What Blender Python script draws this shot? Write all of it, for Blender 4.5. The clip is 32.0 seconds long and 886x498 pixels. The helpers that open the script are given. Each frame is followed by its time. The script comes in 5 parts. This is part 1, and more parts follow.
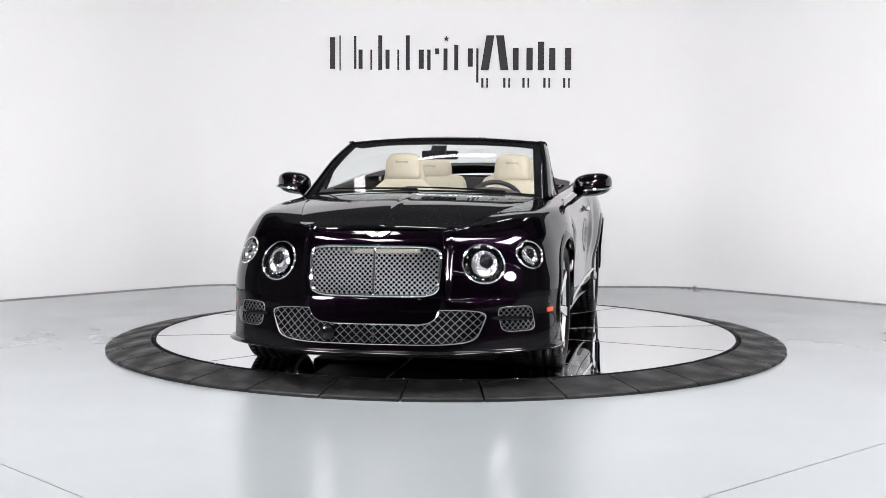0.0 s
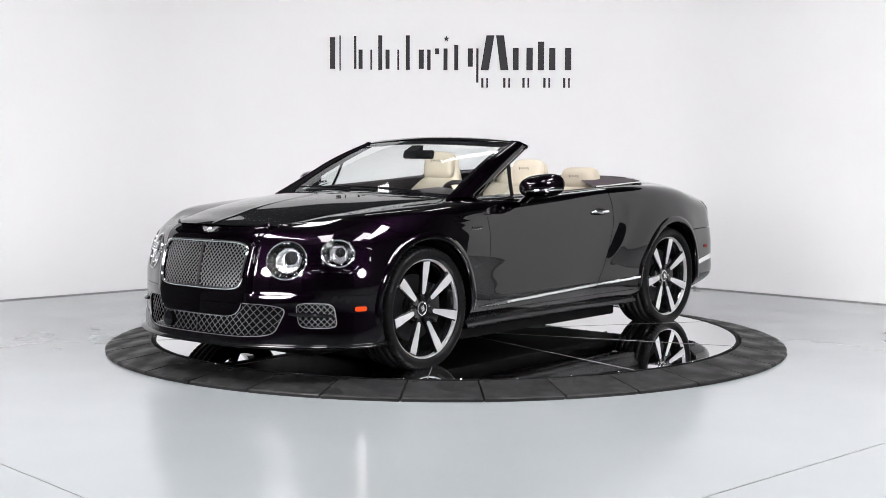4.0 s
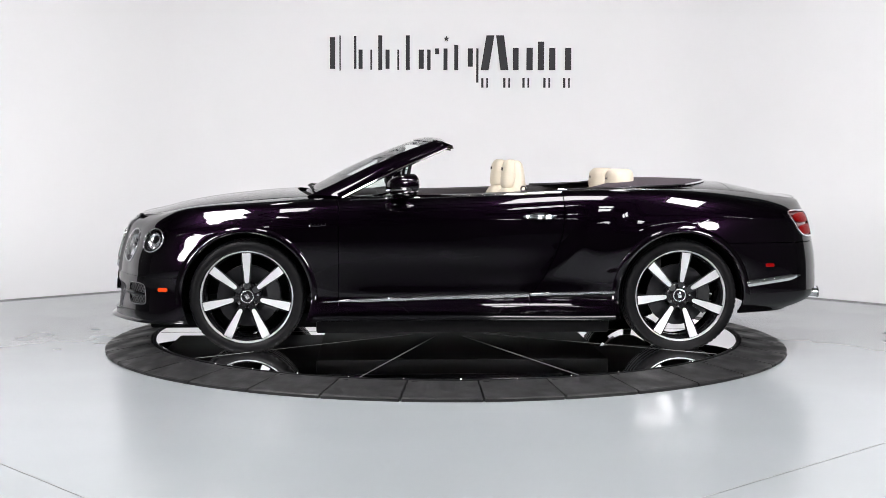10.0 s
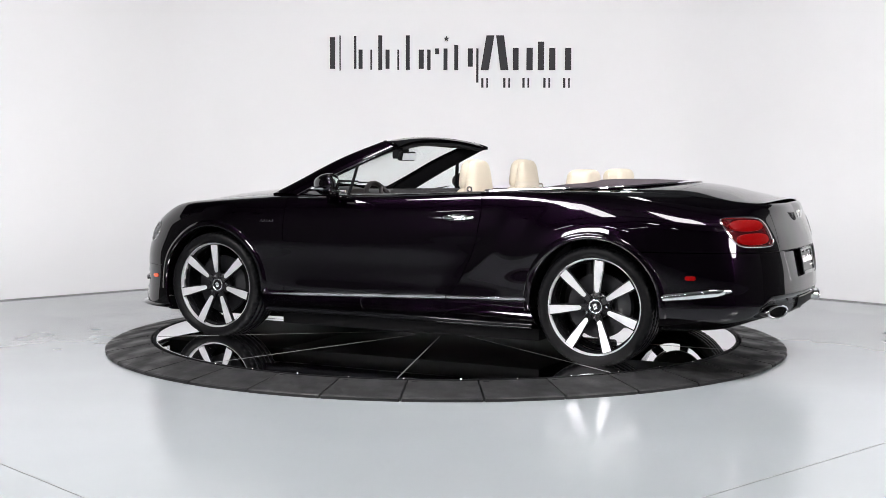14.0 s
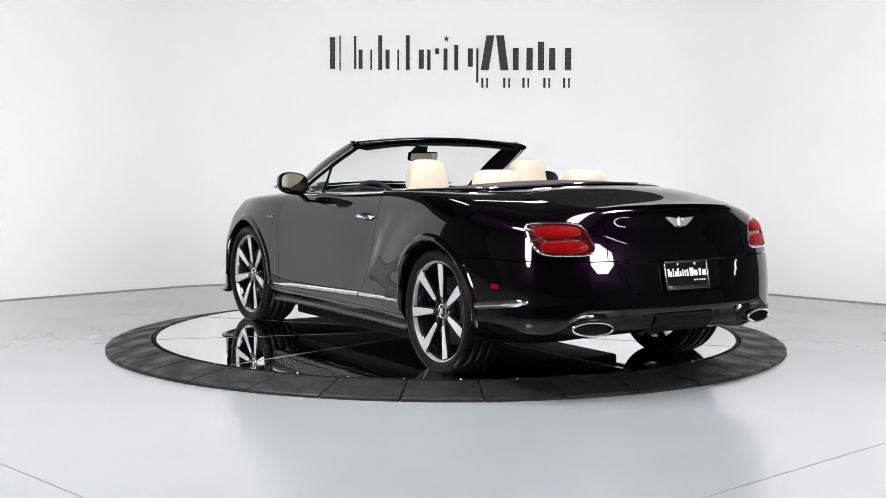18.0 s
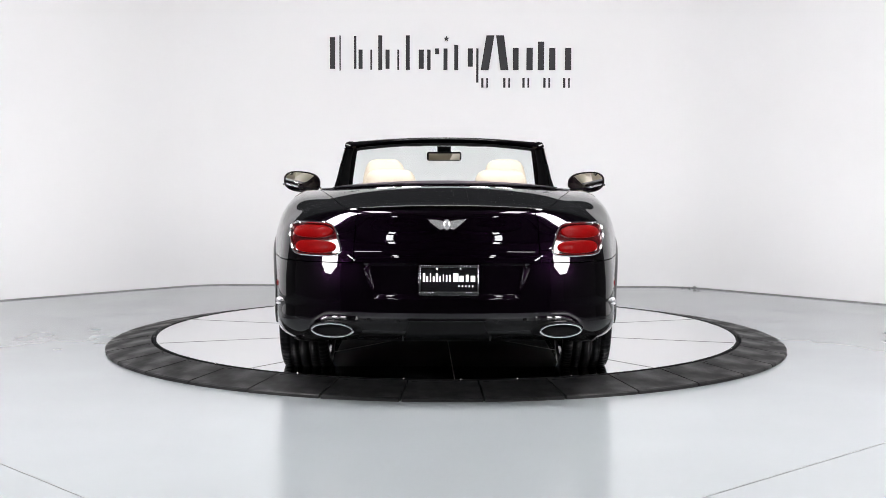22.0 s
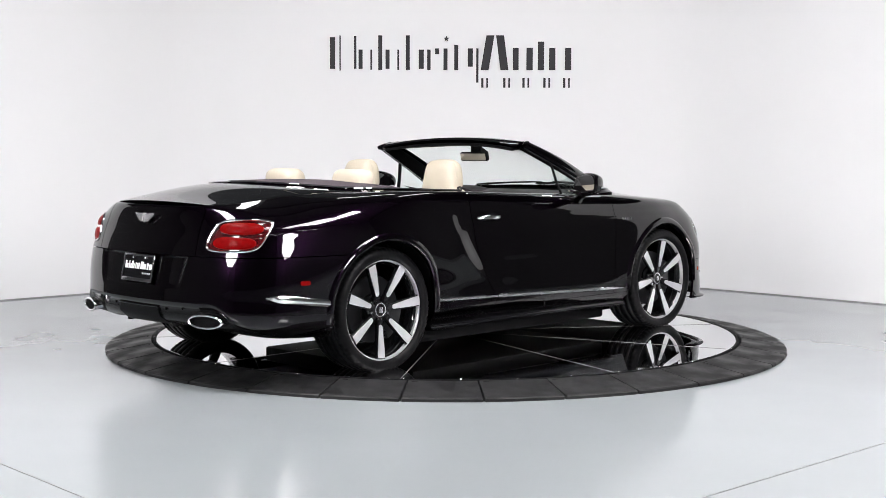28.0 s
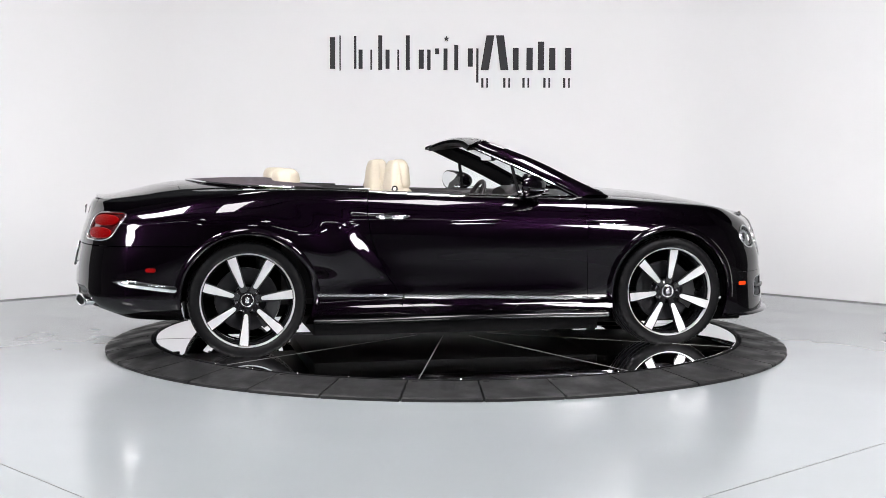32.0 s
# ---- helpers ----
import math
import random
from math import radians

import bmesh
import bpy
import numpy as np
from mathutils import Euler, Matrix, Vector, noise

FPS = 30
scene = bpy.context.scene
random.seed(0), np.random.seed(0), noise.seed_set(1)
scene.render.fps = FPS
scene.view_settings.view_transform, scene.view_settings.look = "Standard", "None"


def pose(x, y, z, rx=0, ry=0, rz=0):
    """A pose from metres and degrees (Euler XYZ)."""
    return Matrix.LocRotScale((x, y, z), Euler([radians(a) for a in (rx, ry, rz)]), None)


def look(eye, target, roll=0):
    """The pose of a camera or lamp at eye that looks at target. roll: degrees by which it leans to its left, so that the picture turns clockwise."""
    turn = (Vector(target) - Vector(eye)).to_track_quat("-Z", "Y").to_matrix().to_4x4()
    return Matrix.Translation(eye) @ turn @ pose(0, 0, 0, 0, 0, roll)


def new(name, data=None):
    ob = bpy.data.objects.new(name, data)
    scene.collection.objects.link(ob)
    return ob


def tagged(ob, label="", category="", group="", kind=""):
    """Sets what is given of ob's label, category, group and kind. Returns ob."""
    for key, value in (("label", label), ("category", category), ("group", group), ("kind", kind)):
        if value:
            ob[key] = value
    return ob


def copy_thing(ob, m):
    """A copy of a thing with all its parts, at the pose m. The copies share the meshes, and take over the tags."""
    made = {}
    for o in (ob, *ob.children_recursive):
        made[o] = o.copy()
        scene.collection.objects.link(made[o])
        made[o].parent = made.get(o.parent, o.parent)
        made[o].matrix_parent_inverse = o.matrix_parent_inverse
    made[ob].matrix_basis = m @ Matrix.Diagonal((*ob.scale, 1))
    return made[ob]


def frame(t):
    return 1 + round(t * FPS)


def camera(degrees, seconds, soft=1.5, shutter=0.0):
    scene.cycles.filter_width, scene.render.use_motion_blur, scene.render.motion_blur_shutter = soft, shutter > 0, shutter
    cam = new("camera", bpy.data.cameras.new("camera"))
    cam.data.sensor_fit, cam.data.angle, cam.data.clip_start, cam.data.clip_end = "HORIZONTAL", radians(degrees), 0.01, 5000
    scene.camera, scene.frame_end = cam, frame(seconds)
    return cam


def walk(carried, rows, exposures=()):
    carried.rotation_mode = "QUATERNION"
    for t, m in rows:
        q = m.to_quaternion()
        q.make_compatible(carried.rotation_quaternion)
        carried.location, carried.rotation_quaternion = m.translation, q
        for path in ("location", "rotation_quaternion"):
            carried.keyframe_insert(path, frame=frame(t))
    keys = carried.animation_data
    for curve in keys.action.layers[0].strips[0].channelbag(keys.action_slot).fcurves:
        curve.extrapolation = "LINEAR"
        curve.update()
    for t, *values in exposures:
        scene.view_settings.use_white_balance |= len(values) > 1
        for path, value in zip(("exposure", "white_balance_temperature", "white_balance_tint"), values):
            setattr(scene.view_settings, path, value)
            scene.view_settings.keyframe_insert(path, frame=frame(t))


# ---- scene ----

# ---- camera: on a tripod, still ----
cam = camera(38.1, 32.0, soft=0.6)
EYE = (0.0, -8.9924, 1.2465)
TRIPOD = Matrix.Translation(EYE) @ Euler((math.pi / 2 - 0.0721, 0.0, 0.0024)).to_matrix().to_4x4() @ pose(0, 0, 0, 0, 0, 0.1375)
walk(cam, [(0.0, TRIPOD), (32.0, TRIPOD)], [(0.0, 0.60), (32.0, 0.60)])

# ---- world: a dim hall round the white stage ----
world = bpy.data.worlds.new("world")
scene.world = world
world.use_nodes = True
world.node_tree.nodes["Background"].inputs[0].default_value = (0.8, 0.85, 0.9, 1)
world.node_tree.nodes["Background"].inputs[1].default_value = 0.05


# ---- materials ----
def material(name, colour, rough=0.5, metal=0.0, coat=0.0, spec=0.5, emit=None, power=0.0, grain=None, bump=None, spread=0.0, trans=0.0, ior=1.45, wear=None, coat_ior=1.5):
    """A surface. grain: (scale, strength) of a colour mottling; bump: (scale, depth in metres); wear: (scale, roughness added)."""
    m = bpy.data.materials.new(name)
    m.use_nodes = True
    nt = m.node_tree
    b = nt.nodes["Principled BSDF"]
    b.inputs["Base Color"].default_value = (*colour, 1)
    b.inputs["Roughness"].default_value = rough
    b.inputs["Metallic"].default_value = metal
    b.inputs["Coat Weight"].default_value = coat
    b.inputs["Coat Roughness"].default_value = 0.02
    b.inputs["Coat IOR"].default_value = coat_ior
    b.inputs["Specular IOR Level"].default_value = spec
    b.inputs["Transmission Weight"].default_value = trans
    b.inputs["IOR"].default_value = ior
    if emit:
        b.inputs["Emission Color"].default_value = (*emit, 1)
        b.inputs["Emission Strength"].default_value = power
    place = nt.nodes.new("ShaderNodeTexCoord")

    def cloud(scale, detail):
        n = nt.nodes.new("ShaderNodeTexNoise")
        n.inputs["Scale"].default_value = scale
        n.inputs["Detail"].default_value = detail
        nt.links.new(place.outputs["Object"], n.inputs["Vector"])
        return n
    if grain or spread:
        base = None
        mix = nt.nodes.new("ShaderNodeMix")
        mix.data_type = "RGBA"
        k = grain[1] if grain else spread
        mix.inputs[6].default_value = (*[c * (1 - k) for c in colour], 1)
        mix.inputs[7].default_value = (*[min(1, c * (1 + k)) for c in colour], 1)
        if grain:
            base = cloud(grain[0], 5).outputs["Fac"]
        if spread:
            info = nt.nodes.new("ShaderNodeObjectInfo")
            if base:
                add = nt.nodes.new("ShaderNodeMath")
                add.operation = "MULTIPLY_ADD"
                nt.links.new(info.outputs["Random"], add.inputs[0])
                add.inputs[1].default_value = spread
                nt.links.new(base, add.inputs[2])
                base = add.outputs[0]
            else:
                base = info.outputs["Random"]
        nt.links.new(base, mix.inputs[0])
        nt.links.new(mix.outputs[2], b.inputs["Base Color"])
    if wear:
        n = cloud(wear[0], 6)
        r = nt.nodes.new("ShaderNodeMapRange")
        r.interpolation_type = "SMOOTHSTEP"
        r.inputs[1].default_value, r.inputs[2].default_value = 0.28, 0.76
        r.inputs[3].default_value, r.inputs[4].default_value = rough, rough + wear[1]
        nt.links.new(n.outputs["Fac"], r.inputs[0])
        nt.links.new(r.outputs[0], b.inputs["Roughness"])
    if bump:
        n = cloud(bump[0], 4)
        k = nt.nodes.new("ShaderNodeBump")
        k.inputs["Strength"].default_value = 1.0
        k.inputs["Distance"].default_value = bump[1]
        nt.links.new(n.outputs["Fac"], k.inputs["Height"])
        nt.links.new(k.outputs["Normal"], b.inputs["Normal"])
    return m


WALL_WHITE = material("white_wall_paint", (0.83, 0.83, 0.84), 0.6, grain=(1.3, 0.02), bump=(60, 0.0006))
FLOOR_EPOXY = material("pale_grey_epoxy", (0.262, 0.284, 0.295), 0.16, grain=(2.5, 0.03), wear=(1.6, 0.05), coat=0.18)
HALL_DARK = material("dark_hall_paint", (0.05, 0.05, 0.053), 0.8, grain=(0.8, 0.3))
HALL_GREY = material("grey_hall_paint", (0.11, 0.11, 0.113), 0.8, grain=(0.8, 0.2))
STEEL_DARK = material("dark_painted_steel", (0.03, 0.03, 0.032), 0.5, grain=(4, 0.3))
MIRROR_DISC = material("mirror_black_disc", (0.86, 0.86, 0.87), 0.008, metal=1.0, wear=(3.0, 0.02))
SEAM = material("disc_seam", (0.22, 0.22, 0.22), 0.5, metal=0.6)
RUBBER = material("black_rubber_ramp", (0.0095, 0.0095, 0.010), 0.38, spec=0.30, grain=(9, 0.5), bump=(120, 0.0005), spread=0.4, wear=(5, 0.45))
SIGN_BLACK = material("matt_black_lettering", (0.015, 0.014, 0.018), 0.5)
SOFT_LIGHT = material("softbox_cloth", (0.9, 0.9, 0.9), 0.8, emit=(1.0, 0.972, 0.975), power=27.0)
PANEL_LIGHT = material("ceiling_panel_light", (0.9, 0.9, 0.9), 0.8, emit=(1.0, 0.972, 0.99), power=33.0)
STRIP_LIGHT = material("ceiling_strip_light", (0.9, 0.9, 0.9), 0.8, emit=(1.0, 0.972, 0.985), power=9.0)
HUNG_LIGHT = material("hung_softbox_cloth", (0.9, 0.9, 0.9), 0.8, emit=(1.0, 0.972, 0.985), power=15.0)
TUBE_LIGHT = material("strip_lamp", (0.9, 0.9, 0.9), 0.8, emit=(0.95, 0.98, 1.0), power=30.0)
BAY_LIGHT = material("high_bay_lamp", (0.9, 0.9, 0.9), 0.8, emit=(0.97, 0.98, 1.0), power=17.0)
PAINT = material("black_purple_metallic_paint", (0.0030, 0.0009, 0.0036), 0.25, metal=0.9, coat=1.0, coat_ior=1.47, grain=(900, 0.25), spec=0.1)
PAINT.node_tree.nodes["Principled BSDF"].inputs["Specular Tint"].default_value = (.02, .008, .024, 1)


def two_tone_bumper():
    """The purple paint above, satin black below the edge that sweeps down outside the tailpipes."""
    m = PAINT.copy()
    m.name = "two_tone_bumper"
    nt = m.node_tree
    place = nt.nodes.new("ShaderNodeTexCoord")
    at = nt.nodes.new("ShaderNodeSeparateXYZ")
    nt.links.new(place.outputs["Object"], at.inputs[0])
    across = nt.nodes.new("ShaderNodeMath")
    across.operation = "ABSOLUTE"
    nt.links.new(at.outputs["Y"], across.inputs[0])
    edge_z = nt.nodes.new("ShaderNodeMapRange")
    edge_z.interpolation_type = "SMOOTHSTEP"
    for k, value in zip((1, 2, 3, 4), (.60, .84, .418, .263)):
        edge_z.inputs[k].default_value = value
    nt.links.new(across.outputs[0], edge_z.inputs[0])
    below = nt.nodes.new("ShaderNodeMath")
    below.operation = "LESS_THAN"
    nt.links.new(at.outputs["Z"], below.inputs[0])
    nt.links.new(edge_z.outputs[0], below.inputs[1])
    black = nt.nodes.new("ShaderNodeBsdfPrincipled")
    black.inputs["Base Color"].default_value = (.005, .005, .0055, 1)
    black.inputs["Roughness"].default_value = .26
    black.inputs["Specular IOR Level"].default_value = .16
    mix = nt.nodes.new("ShaderNodeMixShader")
    nt.links.new(below.outputs[0], mix.inputs[0])
    nt.links.new(nt.nodes["Principled BSDF"].outputs[0], mix.inputs[1])
    nt.links.new(black.outputs[0], mix.inputs[2])
    nt.links.new(mix.outputs[0], nt.nodes["Material Output"].inputs["Surface"])
    return m


PAINT_TAIL = two_tone_bumper()
CHROME = material("chrome", (0.86, 0.86, 0.87), 0.05, metal=1.0)
CHROME_DARK = material("bright_wire", (0.42, 0.42, 0.435), 0.32, metal=0.95)
WIRE_DARK = material("dull_wire", (0.21, 0.21, 0.22), 0.36, metal=0.95)
SMOKED_CHROME = material("smoked_chrome", (0.34, 0.34, 0.35), 0.16, metal=1.0)
GLOSS_BLACK = material("gloss_black", (0.005, 0.005, 0.006), 0.08, spec=0.35)
SATIN_BLACK = material("satin_black_plastic", (0.004, 0.004, 0.0045), 0.5, spec=0.1, grain=(30, 0.3))
MATT_BLACK = material("matt_black_plastic", (0.003, 0.003, 0.0035), 0.65, grain=(40, 0.3), spec=0.1)
TYRE = material("tyre_rubber", (0.0035, 0.0035, 0.004), 0.42, spec=0.13, grain=(25, 0.3), bump=(300, 0.0006))
RIM_BLACK = material("gloss_black_rim_paint", (0.008, 0.008, 0.009), 0.12, coat=0.8)
RIM_BRIGHT = material("machined_aluminium", (0.66, 0.66, 0.675), 0.36, metal=0.6, grain=(80, 0.04))
DISC_IRON = material("brake_disc_iron", (0.03, 0.03, 0.033), 0.5, metal=0.9, grain=(30, 0.2))
CALIPER = material("black_caliper_paint", (0.02, 0.02, 0.022), 0.3, coat=0.5)
LEATHER = material("cream_leather", (0.52, 0.465, 0.372), 0.5, grain=(18, 0.05), bump=(350, 0.0007))
LEATHER_DARK = material("dark_aubergine_leather", (0.014, 0.011, 0.013), 0.55, grain=(30, 0.2), bump=(350, 0.0006))
CLOTH_ROOF = material("dark_purple_roof_cloth", (0.055, 0.042, 0.052), 0.85, grain=(60, 0.2), bump=(500, 0.0005))
GLASS = material("clear_glass", (0.86, 0.93, 0.905), 0.0, trans=1.0, ior=1.02, coat=0.6)
LENS = material("lamp_lens_glass", (1, 1, 1), 0.0, trans=1.0, ior=1.05, coat=0.4)
# weak emission stands in for light reflected by the unlit red lenses
RED_LENS = material("red_lamp_lens", (0.085, 0.0005, 0.0008), 0.3, coat=0.03, spec=0.03, grain=(45, 0.6), bump=(110, 0.005), emit=(0.9, 0.012, 0.012), power=0.075)
RED_DARK = material("dark_red_lamp_lens", (0.05, 0.003, 0.004), 0.08, coat=0.6)
ORANGE_LENS = material("orange_lamp_lens", (0.62, 0.05, 0.006), 0.15, coat=0.5)
MIRROR_GLASS = material("mirror_glass", (0.8, 0.82, 0.82), 0.02, metal=1.0)
WHITE_PRINT = material("white_print", (0.8, 0.8, 0.8), 0.4)
SILVER = material("satin_silver", (0.62, 0.62, 0.64), 0.22, metal=1.0)
BADGE = material("bright_badge_metal", (0.82, 0.82, 0.83), 0.25, metal=0.88)
LAMP_BOWL = material("smoked_lamp_reflector", (0.03, 0.03, 0.032), 0.10, metal=1.0, bump=(60, 0.012))


# ---- mesh helpers ----
def mesh_from(name, verts, faces, mat, smooth_shade=True):
    me = bpy.data.meshes.new(name)
    me.from_pydata([tuple(map(float, v)) for v in verts], [], [tuple(int(i) for i in f) for f in faces])
    me.materials.append(mat)
    if smooth_shade:
        me.polygons.foreach_set("use_smooth", [True] * len(me.polygons))
    me.update()
    return me


def child(name, me, parent, label="", m=None):
    ob = new(name, me)
    if parent is not None:
        ob.parent = parent
    if m is not None:
        ob.matrix_basis = m
    if label:
        ob["label"] = label
    return ob


def part(name, bm, mat, parent, label="", m=None, sharp=40):
    """Links a bmesh as one mesh object under a thing or a part; faces are smooth but for edges sharper than the angle."""
    me = bpy.data.meshes.new(name)
    bmesh.ops.recalc_face_normals(bm, faces=bm.faces[:])
    for f in bm.faces:
        f.smooth = True
    for e in bm.edges:
        if len(e.link_faces) == 2 and e.calc_face_angle(0) > radians(sharp):
            e.smooth = False
    bm.to_mesh(me)
    bm.free()
    me.materials.append(mat)
    return child(name, me, parent, label, m)


def box(sx, sy, sz, at=(0, 0, 0), bevel=0.0, segs=2, bm=None):
    b = bmesh.new()
    bmesh.ops.create_cube(b, size=1.0, matrix=Matrix.Diagonal((sx, sy, sz, 1)))
    if bevel:
        bmesh.ops.bevel(b, geom=b.edges[:], offset=bevel, segments=segs, affect="EDGES", profile=0.5)
    bmesh.ops.translate(b, verts=b.verts[:], vec=at)
    return merged(bm, b)


def merged(into, b):
    if into is None:
        return b
    me = bpy.data.meshes.new("t")
    b.to_mesh(me)
    b.free()
    into.from_mesh(me)
    bpy.data.meshes.remove(me)
    return into


def turned(b, m):
    bmesh.ops.transform(b, matrix=m, verts=b.verts[:])
    return b


def lathe(profile, n=64, bm=None, a0=0.0, a1=2 * math.pi):
    """Revolves (radius, height) points round z."""
    b = bmesh.new()
    full = abs(a1 - a0 - 2 * math.pi) < 1e-6
    rings = []
    for i in range(n if full else n + 1):
        a = a0 + (a1 - a0) * i / n
        rings.append([b.verts.new((r * math.cos(a), r * math.sin(a), z)) for r, z in profile])
    for i in range(n):
        p, q = rings[i], rings[(i + 1) % len(rings)]
        for j in range(len(profile) - 1):
            b.faces.new((p[j], q[j], q[j + 1], p[j + 1]))
    return merged(bm, b)


def tube(points, radius, sides=8, closed=False, bm=None, flat=1.0, up=(0, 0, 1)):
    """A bar that follows points; radius may be a list; flat squeezes it along the second axis."""
    b = bmesh.new()
    P = [Vector(p) for p in points]
    n = len(P)
    R = radius if isinstance(radius, (list, tuple)) else [radius] * n
    rings = []
    for i in range(n):
        t = (P[(i + 1) % n] - P[i - 1]) if closed else (P[min(i + 1, n - 1)] - P[max(i - 1, 0)])
        t.normalize()
        u = Vector(up).cross(t)
        if u.length < 1e-4:
            u = Vector((1, 0, 0)).cross(t)
        u.normalize()
        w = t.cross(u)
        rings.append([b.verts.new(P[i] + R[i] * (u * math.cos(2 * math.pi * k / sides) + w * flat * math.sin(2 * math.pi * k / sides))) for k in range(sides)])
    for i in range(n if closed else n - 1):
        p, q = rings[i], rings[(i + 1) % n]
        for k in range(sides):
            b.faces.new((p[k], p[(k + 1) % sides], q[(k + 1) % sides], q[k]))
    if not closed:
        b.faces.new(rings[0][::-1])
        b.faces.new(rings[-1])
    return merged(bm, b)


def prism(outline, depth, bm=None, bevel=0.0):
    """A flat outline (x, y) made depth thick along z, from 0 up."""
    b = bmesh.new()
    lo = [b.verts.new((x, y, 0)) for x, y in outline]
    hi = [b.verts.new((x, y, depth)) for x, y in outline]
    n = len(outline)
    b.faces.new(lo[::-1])
    top = b.faces.new(hi)
    for i in range(n):
        b.faces.new((lo[i], lo[(i + 1) % n], hi[(i + 1) % n], hi[i]))
    if bevel:
        bmesh.ops.bevel(b, geom=list(top.edges), offset=bevel, segments=2, affect="EDGES")
    return merged(bm, b)


def spline(ts, vs):
    """Natural cubic through the values vs (n or n x k) at ts; a function of t."""
    ts, vs = np.asarray(ts, float), np.asarray(vs, float)
    n = len(ts)
    h = np.diff(ts)
    A = np.eye(n)
    rhs = np.zeros_like(vs)
    for i in range(1, n - 1):
        A[i, i - 1], A[i, i], A[i, i + 1] = h[i - 1], 2 * (h[i - 1] + h[i]), h[i]
        rhs[i] = 6 * ((vs[i + 1] - vs[i]) / h[i] - (vs[i] - vs[i - 1]) / h[i - 1])
    M = np.linalg.solve(A, rhs)

    def f(t):
        t = np.asarray(t, float)
        i = np.clip(np.searchsorted(ts, t) - 1, 0, n - 2)
        d, e = t - ts[i], ts[i + 1] - t
        hh = h[i]
        if vs.ndim > 1:
            d, e, hh = d[..., None], e[..., None], hh[..., None]
        return (M[i] * e ** 3 + M[i + 1] * d ** 3) / (6 * hh) + (vs[i] / hh - M[i] * hh / 6) * e + (vs[i + 1] / hh - M[i + 1] * hh / 6) * d
    return f


def step(t):
    t = np.clip(t, 0, 1)
    return t * t * (3 - 2 * t)


# ---- the stage: floor, walls, hall ----
FLOOR_Z = -0.043
DECK_Z = 0.021  # the turntable's upper face
ROOM = ((-8.5, -14.0), (8.5, -14.0), (8.5, -2.47), (2.385, 3.674), (-2.401, 3.789), (-8.5, -1.97))


def slab(name, a, b, z0, z1, mat, label):
    """A wall from a to b in plan, its inner face on that line, 0.15 thick outwards."""
    d = Vector((b[0] - a[0], b[1] - a[1], 0))
    n = Vector((d.y, -d.x, 0)).normalized() * 0.15
    a3, b3 = Vector((*a, 0)), Vector((*b, 0))
    bm = bmesh.new()
    q = [a3, b3, b3 + n, a3 + n]
    lo = [bm.verts.new(p + Vector((0, 0, z0))) for p in q]
    hi = [bm.verts.new(p + Vector((0, 0, z1))) for p in q]
    bm.faces.new(lo)
    bm.faces.new(hi)
    for i in range(4):
        bm.faces.new((lo[i], lo[(i + 1) % 4], hi[(i + 1) % 4], hi[i]))
    return tagged(part(name, bm, mat, None), label, "wall", kind="structure")


def bend(a, c, b, r, n=14):
    """Points of a rounded corner at c between the lines to a and b."""
    c, u, v = Vector(c), (Vector(a) - Vector(c)).normalized(), (Vector(b) - Vector(c)).normalized()
    half = math.acos(max(-1, min(1, u.dot(v)))) / 2
    d = r / math.tan(half)
    return [tuple((c + u * d) * (1 - t) ** 2 + 2 * (c + (u + v) * d * .0) * t * (1 - t) + (c + v * d) * t ** 2) for t in [i / n for i in range(n + 1)]]


def stage_wall(name, pts, label, mat=WALL_WHITE, z0=FLOOR_Z, z1=2.95, out=.15, cat="wall"):
    """A wall that follows points in plan, its inner face on them."""
    bm = bmesh.new()
    cols_ = []
    for i, p in enumerate(pts):
        d = Vector(pts[min(i + 1, len(pts) - 1)]) - Vector(pts[max(i - 1, 0)])
        nrm = Vector((d.y, -d.x)).normalized() * out
        q = Vector(p) + nrm
        cols_.append([bm.verts.new((p[0], p[1], z0)), bm.verts.new((p[0], p[1], z1)), bm.verts.new((q.x, q.y, z1)), bm.verts.new((q.x, q.y, z0))])
    for a, b in zip(cols_[:-1], cols_[1:]):
        for k in range(4):
            bm.faces.new((a[k], b[k], b[(k + 1) % 4], a[(k + 1) % 4]))
    bm.faces.new(cols_[0])
    bm.faces.new(cols_[-1][::-1])
    return tagged(part(name, bm, mat, None), label, cat, kind="structure")


CORNER_R = bend(ROOM[2], ROOM[3], ROOM[4], .7)
CORNER_L = bend(ROOM[3], ROOM[4], ROOM[5], .7)
END_R, END_L = (5.7, 3.674 - 1.005 * (5.7 - 2.385)), (-5.7, 3.789 - .945 * (5.7 - 2.401))
stage_wall("wall_right", [END_R, CORNER_R[0]], "smooth white painted stage wall set at an angle")
stage_wall("wall_back", CORNER_R + CORNER_L, "smooth white painted stage wall with rounded corners behind the turntable")
stage_wall("wall_left", [CORNER_L[-1], END_L], "smooth white painted stage wall set at an angle")
stage_wall("trim_wall_foot", [(x * .9993, y - .003) for x, y in [END_R] + CORNER_R + CORNER_L + [END_L]], "thin grey joint along the foot of the stage wall", material("grey_joint", (.22, .22, .22), .7, grain=(5, .4)), FLOOR_Z, FLOOR_Z + .010, .02, "wall joint")
slab("wall_wing_right", ROOM[2], END_R, FLOOR_Z, 5.6, HALL_DARK, "dark hall wall beyond the white stage")
slab("wall_wing_left", END_L, ROOM[5], FLOOR_Z, 5.6, HALL_DARK, "dark hall wall beyond the white stage")
slab("wall_hall_left", ROOM[5], ROOM[0], FLOOR_Z, 5.6, HALL_GREY, "grey hall wall beside the stage")
